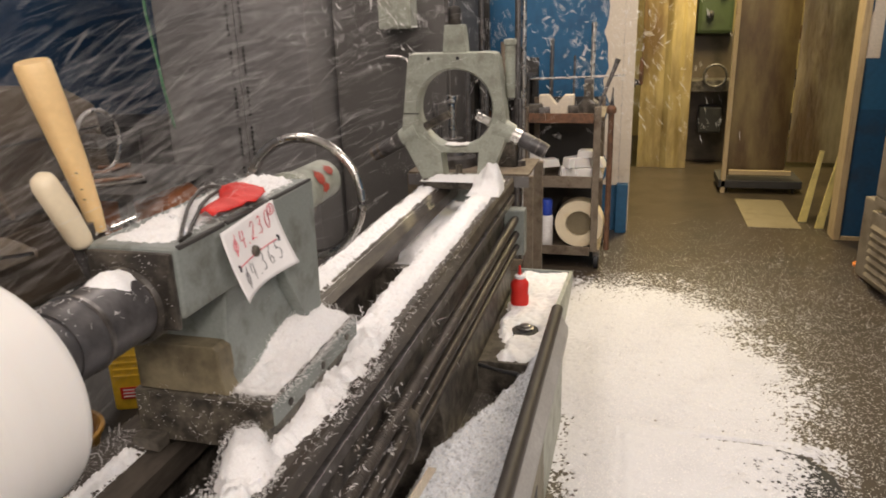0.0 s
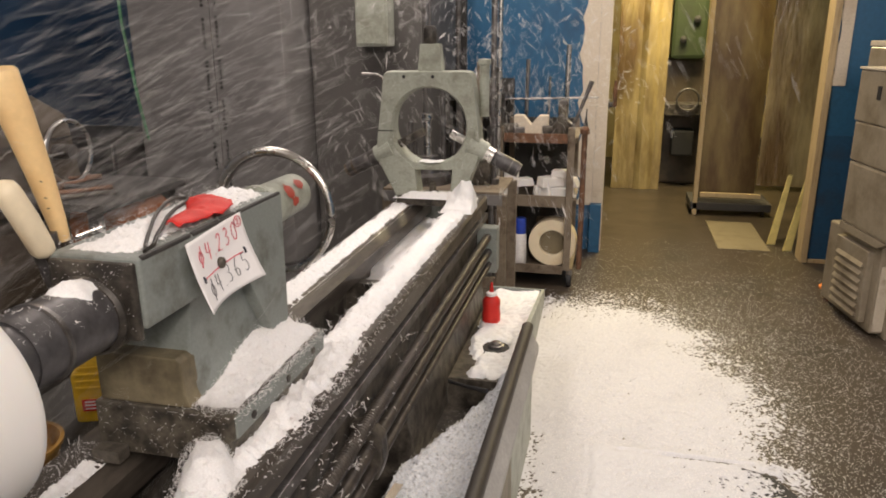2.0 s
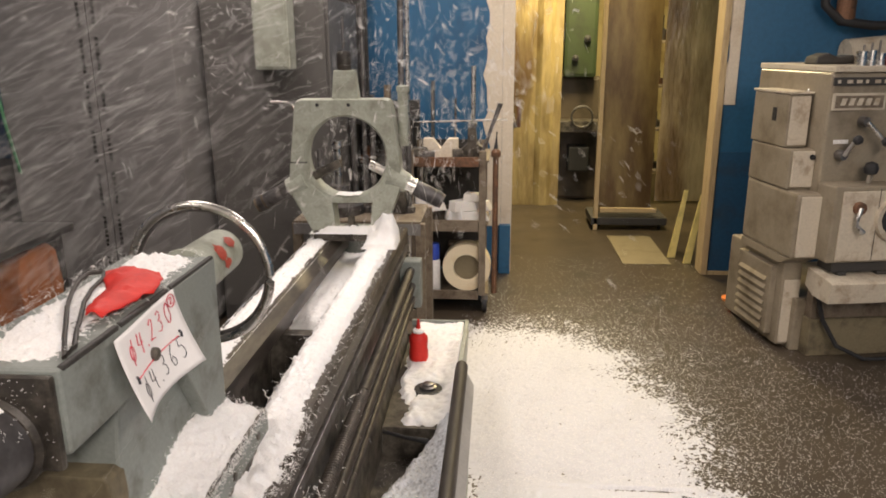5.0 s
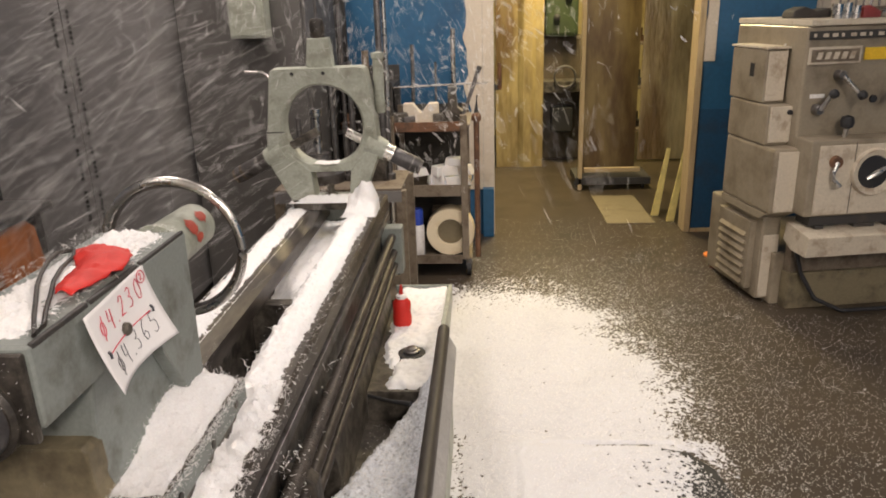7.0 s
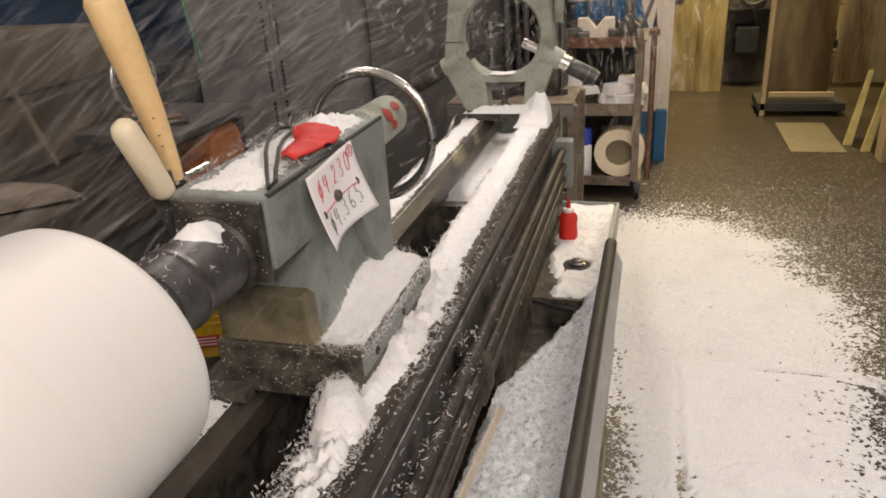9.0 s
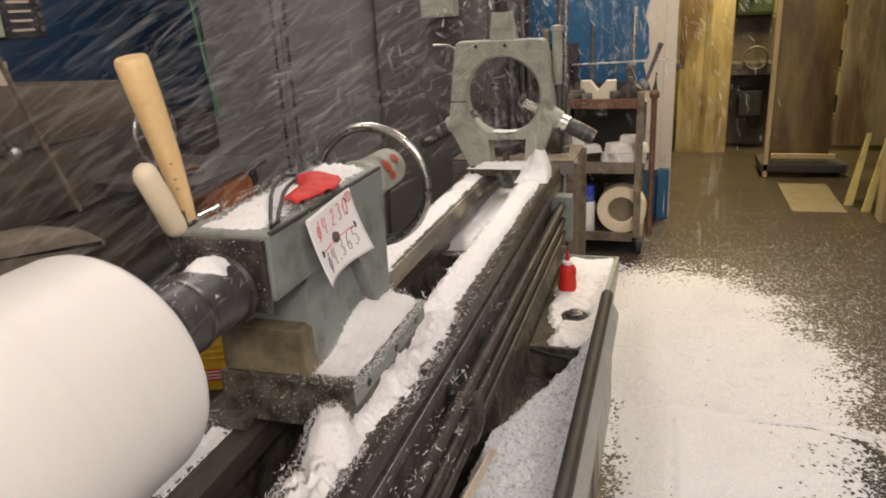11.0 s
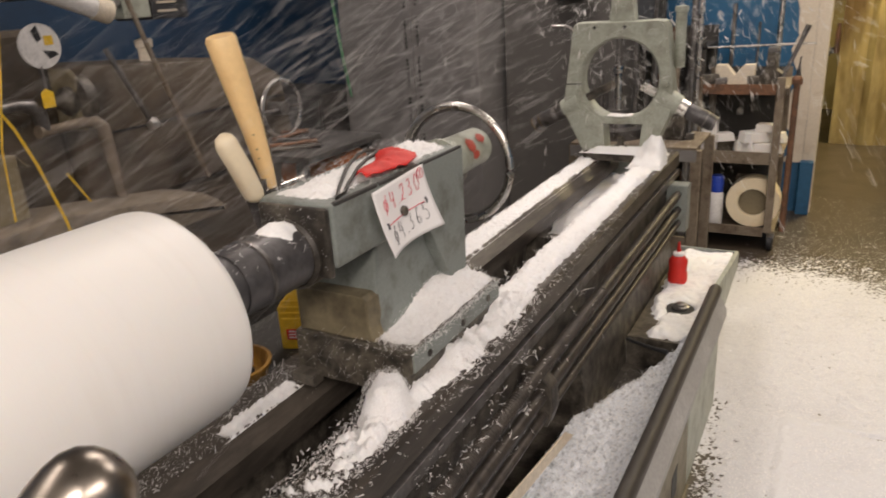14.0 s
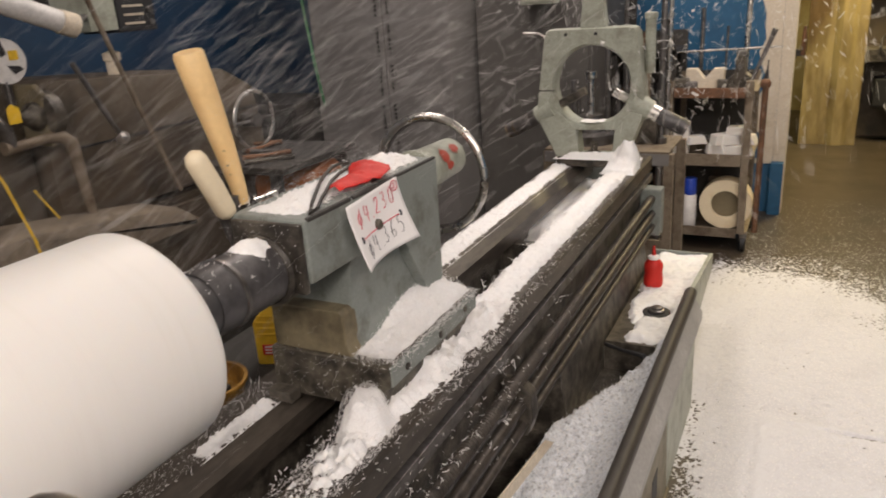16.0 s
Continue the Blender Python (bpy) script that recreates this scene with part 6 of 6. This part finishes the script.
for k in range(24):
    spots.append((rng.uniform(-0.40, -0.06), rng.uniform(1.978, 1.986), rng.uniform(0.885, 1.0)))
for k in range(900):
    y = rng.uniform(1.99, 2.395)
    spots.append((rng.gauss(-0.049, 0.004), y, 0.984 + rng.uniform(-0.012, 0.006)))
for k in range(500):
    spots.append((rng.uniform(-0.17, -0.05), rng.gauss(2.005, 0.010), 0.986 + rng.uniform(-0.004, 0.006)))
curls("tailstock_shavings", spots, M_FLAKE, "loose white curls clinging to the tailstock", (0.004, 0.013), 0.0005, 7, 0.9)
spots = []
for k in range(6500):
    x, y = rng.uniform(-0.01, 0.275), rng.uniform(1.6, 3.43)
    if x > 0.0 + 0.34 * max(0.0, y - 2.80):
        spots.append((x, y, 0.405 - 0.06 * smooth(2.0, 3.3, y) + 0.05 * smooth(0.16, 0.28, x) + rng.uniform(0.0, 0.008)))
curls("tray_shavings", spots, M_FLAKE, "loose white curls in the chip tray", (0.004, 0.011), 0.0008, 8, 0.6)

spots = []
for k in range(5200):
    y = 1.95 - 0.75 * rng.random() ** 1.5
    spots.append((rng.uniform(-0.128, -0.010), y, BED + rng.uniform(0.001, 0.006)))
curls("way_shavings", spots, M_FLAKE, "thin scatter of white specks on the front way", (0.002, 0.006), 0.0007, 19, 0.5)
spots = []
for k in range(2200):
    spots.append((rng.uniform(-0.41, -0.304), 2.0 - 0.9 * rng.random() ** 1.3, BED + 0.002))
for k in range(500):
    spots.append((rng.uniform(-0.03, 0.001), rng.uniform(1.2, 4.2), BED + rng.uniform(-0.002, 0.002)))
for k in range(260):
    spots.append((0.0015, rng.uniform(1.3, 4.2), rng.uniform(0.82, 0.872)))
for k in range(170):
    spots.append((rng.uniform(-0.33, -0.06), 1.983, rng.uniform(0.89, 0.984)))
for k in range(130):
    spots.append((-0.0445, rng.uniform(2.0, 2.39), rng.uniform(0.94, 0.98)))
for k in range(200):
    spots.append((rng.uniform(AX - 0.085, AX + 0.085), 1.866, rng.uniform(1.19, 1.30)))
for k in range(1500):
    spots.append((rng.uniform(0.02, 0.26), rng.uniform(2.0, 3.44), 0.232))
curls("fine_shavings", spots, M_FLAKE, "fine white specks sticking to the oily iron", (0.0014, 0.0040), 0.0006, 9, 0.6)
re = thing("red_canister", "small dull red canister hung behind the doorway edge", "canister", 0.567, 6.72, 0.0)
part("body", turned([(0.0, 1.08), (0.014, 1.085), (0.016, 1.09), (0.016, 1.22), (0.012, 1.25), (0.012, 1.28), (0.0, 1.281)], 18, "z"), M_RUST, re, "", True)
part("bracket", box(-0.045, 0.0, -0.005, 0.005, 1.08, 1.12, 0.001), M_DARK, re)
part("strap", box(-0.046, -0.036, -0.07, 0.02, 1.07, 1.13, 0.001), M_DARK, re)

# ---- shavings in the air ----
SWARMS = []


def flying_swarm(k):
    """A small cloud of curled ribbons that flies as one piece."""
    r = random.Random(100 + k)
    verts, faces = [], []
    loose = k % 5 in (0, 3) and k % 2 == 0 or k % 5 == 0
    for c in range(r.randint(15, 24) + (8 if loose else 0)):
        p = Vector((r.gauss(0, 0.11), r.gauss(0, 0.30), r.gauss(0, 0.13)))
        d = Vector((r.gauss(0, 0.5), r.gauss(0.5, 0.5), r.gauss(0, 0.5))).normalized()
        s = d.cross(Vector((r.gauss(0, 1), r.gauss(0, 1), r.gauss(0, 1)))).normalized() * (r.uniform(0.0010, 0.0026) if r.random() < 0.8 else r.uniform(0.0026, 0.0050))
        b, ln, base = Vector((r.gauss(0, 1), r.gauss(0, 1), r.gauss(0, 1))) * (0.95 if loose else 0.45), r.uniform(0.018, 0.050) if loose else r.uniform(0.010, 0.026), len(verts)
        for j in range(4):
            verts += [tuple(p - s), tuple(p + s)]
            p = p + d * ln / 3
            d = (d + b).normalized()
        faces += [(base + 2 * j, base + 2 * j + 1, base + 2 * j + 3, base + 2 * j + 2) for j in range(3)]
    me = bpy.data.meshes.new("flying_shavings")
    me.from_pydata(verts, [], faces)
    me.materials.append(M_FLYING)
    ob = tagged(new("flying_shavings", me), "white plastic shavings flying through the air", "shavings", "flying shavings", "stuff")
    SWARMS.append((ob, r))


for k in range(220):
    flying_swarm(k)


def motions():
    # the workpiece turns steadily
    walk(BILLET, [(0.1 * k, pose(AX, 0, AZ - 0.012, 0, 55.0 * k, 0)) for k in range(161)])
    # each swarm is thrown from the cutting tool again and again, twice a second
    for k, (ob, r) in enumerate(SWARMS):
        rows, start, falling = [], 3 + (k * 7) % 10 - 15, k % 5 in (0, 3) and k % 2 == 0 or k % 5 == 0
        while start < 481:
            if falling:
                a = Vector((r.gauss(-0.05, 0.45), r.uniform(3.7, 5.7), r.uniform(1.2, 2.3)))
                v = Vector((r.uniform(-0.9, 1.1), r.uniform(-0.6, 1.6), r.uniform(-1.0, 0.6)))
                g = 3.0
            else:
                a = Vector((r.uniform(-0.9, -0.35), r.uniform(0.9, 1.5), r.uniform(0.75, 1.15)))
                v = Vector((r.uniform(-1.3, 1.0), r.uniform(5.0, 7.8), r.uniform(1.2, 3.9)))
                g = 4.5
            yaw, roll = math.degrees(math.atan2(-v.x, v.y)), r.uniform(-35, 35)
            for q in (0, 4, 8, 11, 14):
                s = q / 30
                p = a + v * s + Vector((0, 0, -0.5 * g * s * s))
                p.z = max(p.z, 0.12)
                f = start + q
                if 0 <= f <= 480:
                    slope = math.degrees(math.atan2(v.z - g * s, math.hypot(v.x, v.y)))
                    rows.append((f / 30, pose(p.x, p.y, p.z, 0 if falling else slope, roll, 0 if falling else yaw)))
            start += 15
        walk(ob, rows)


motions()
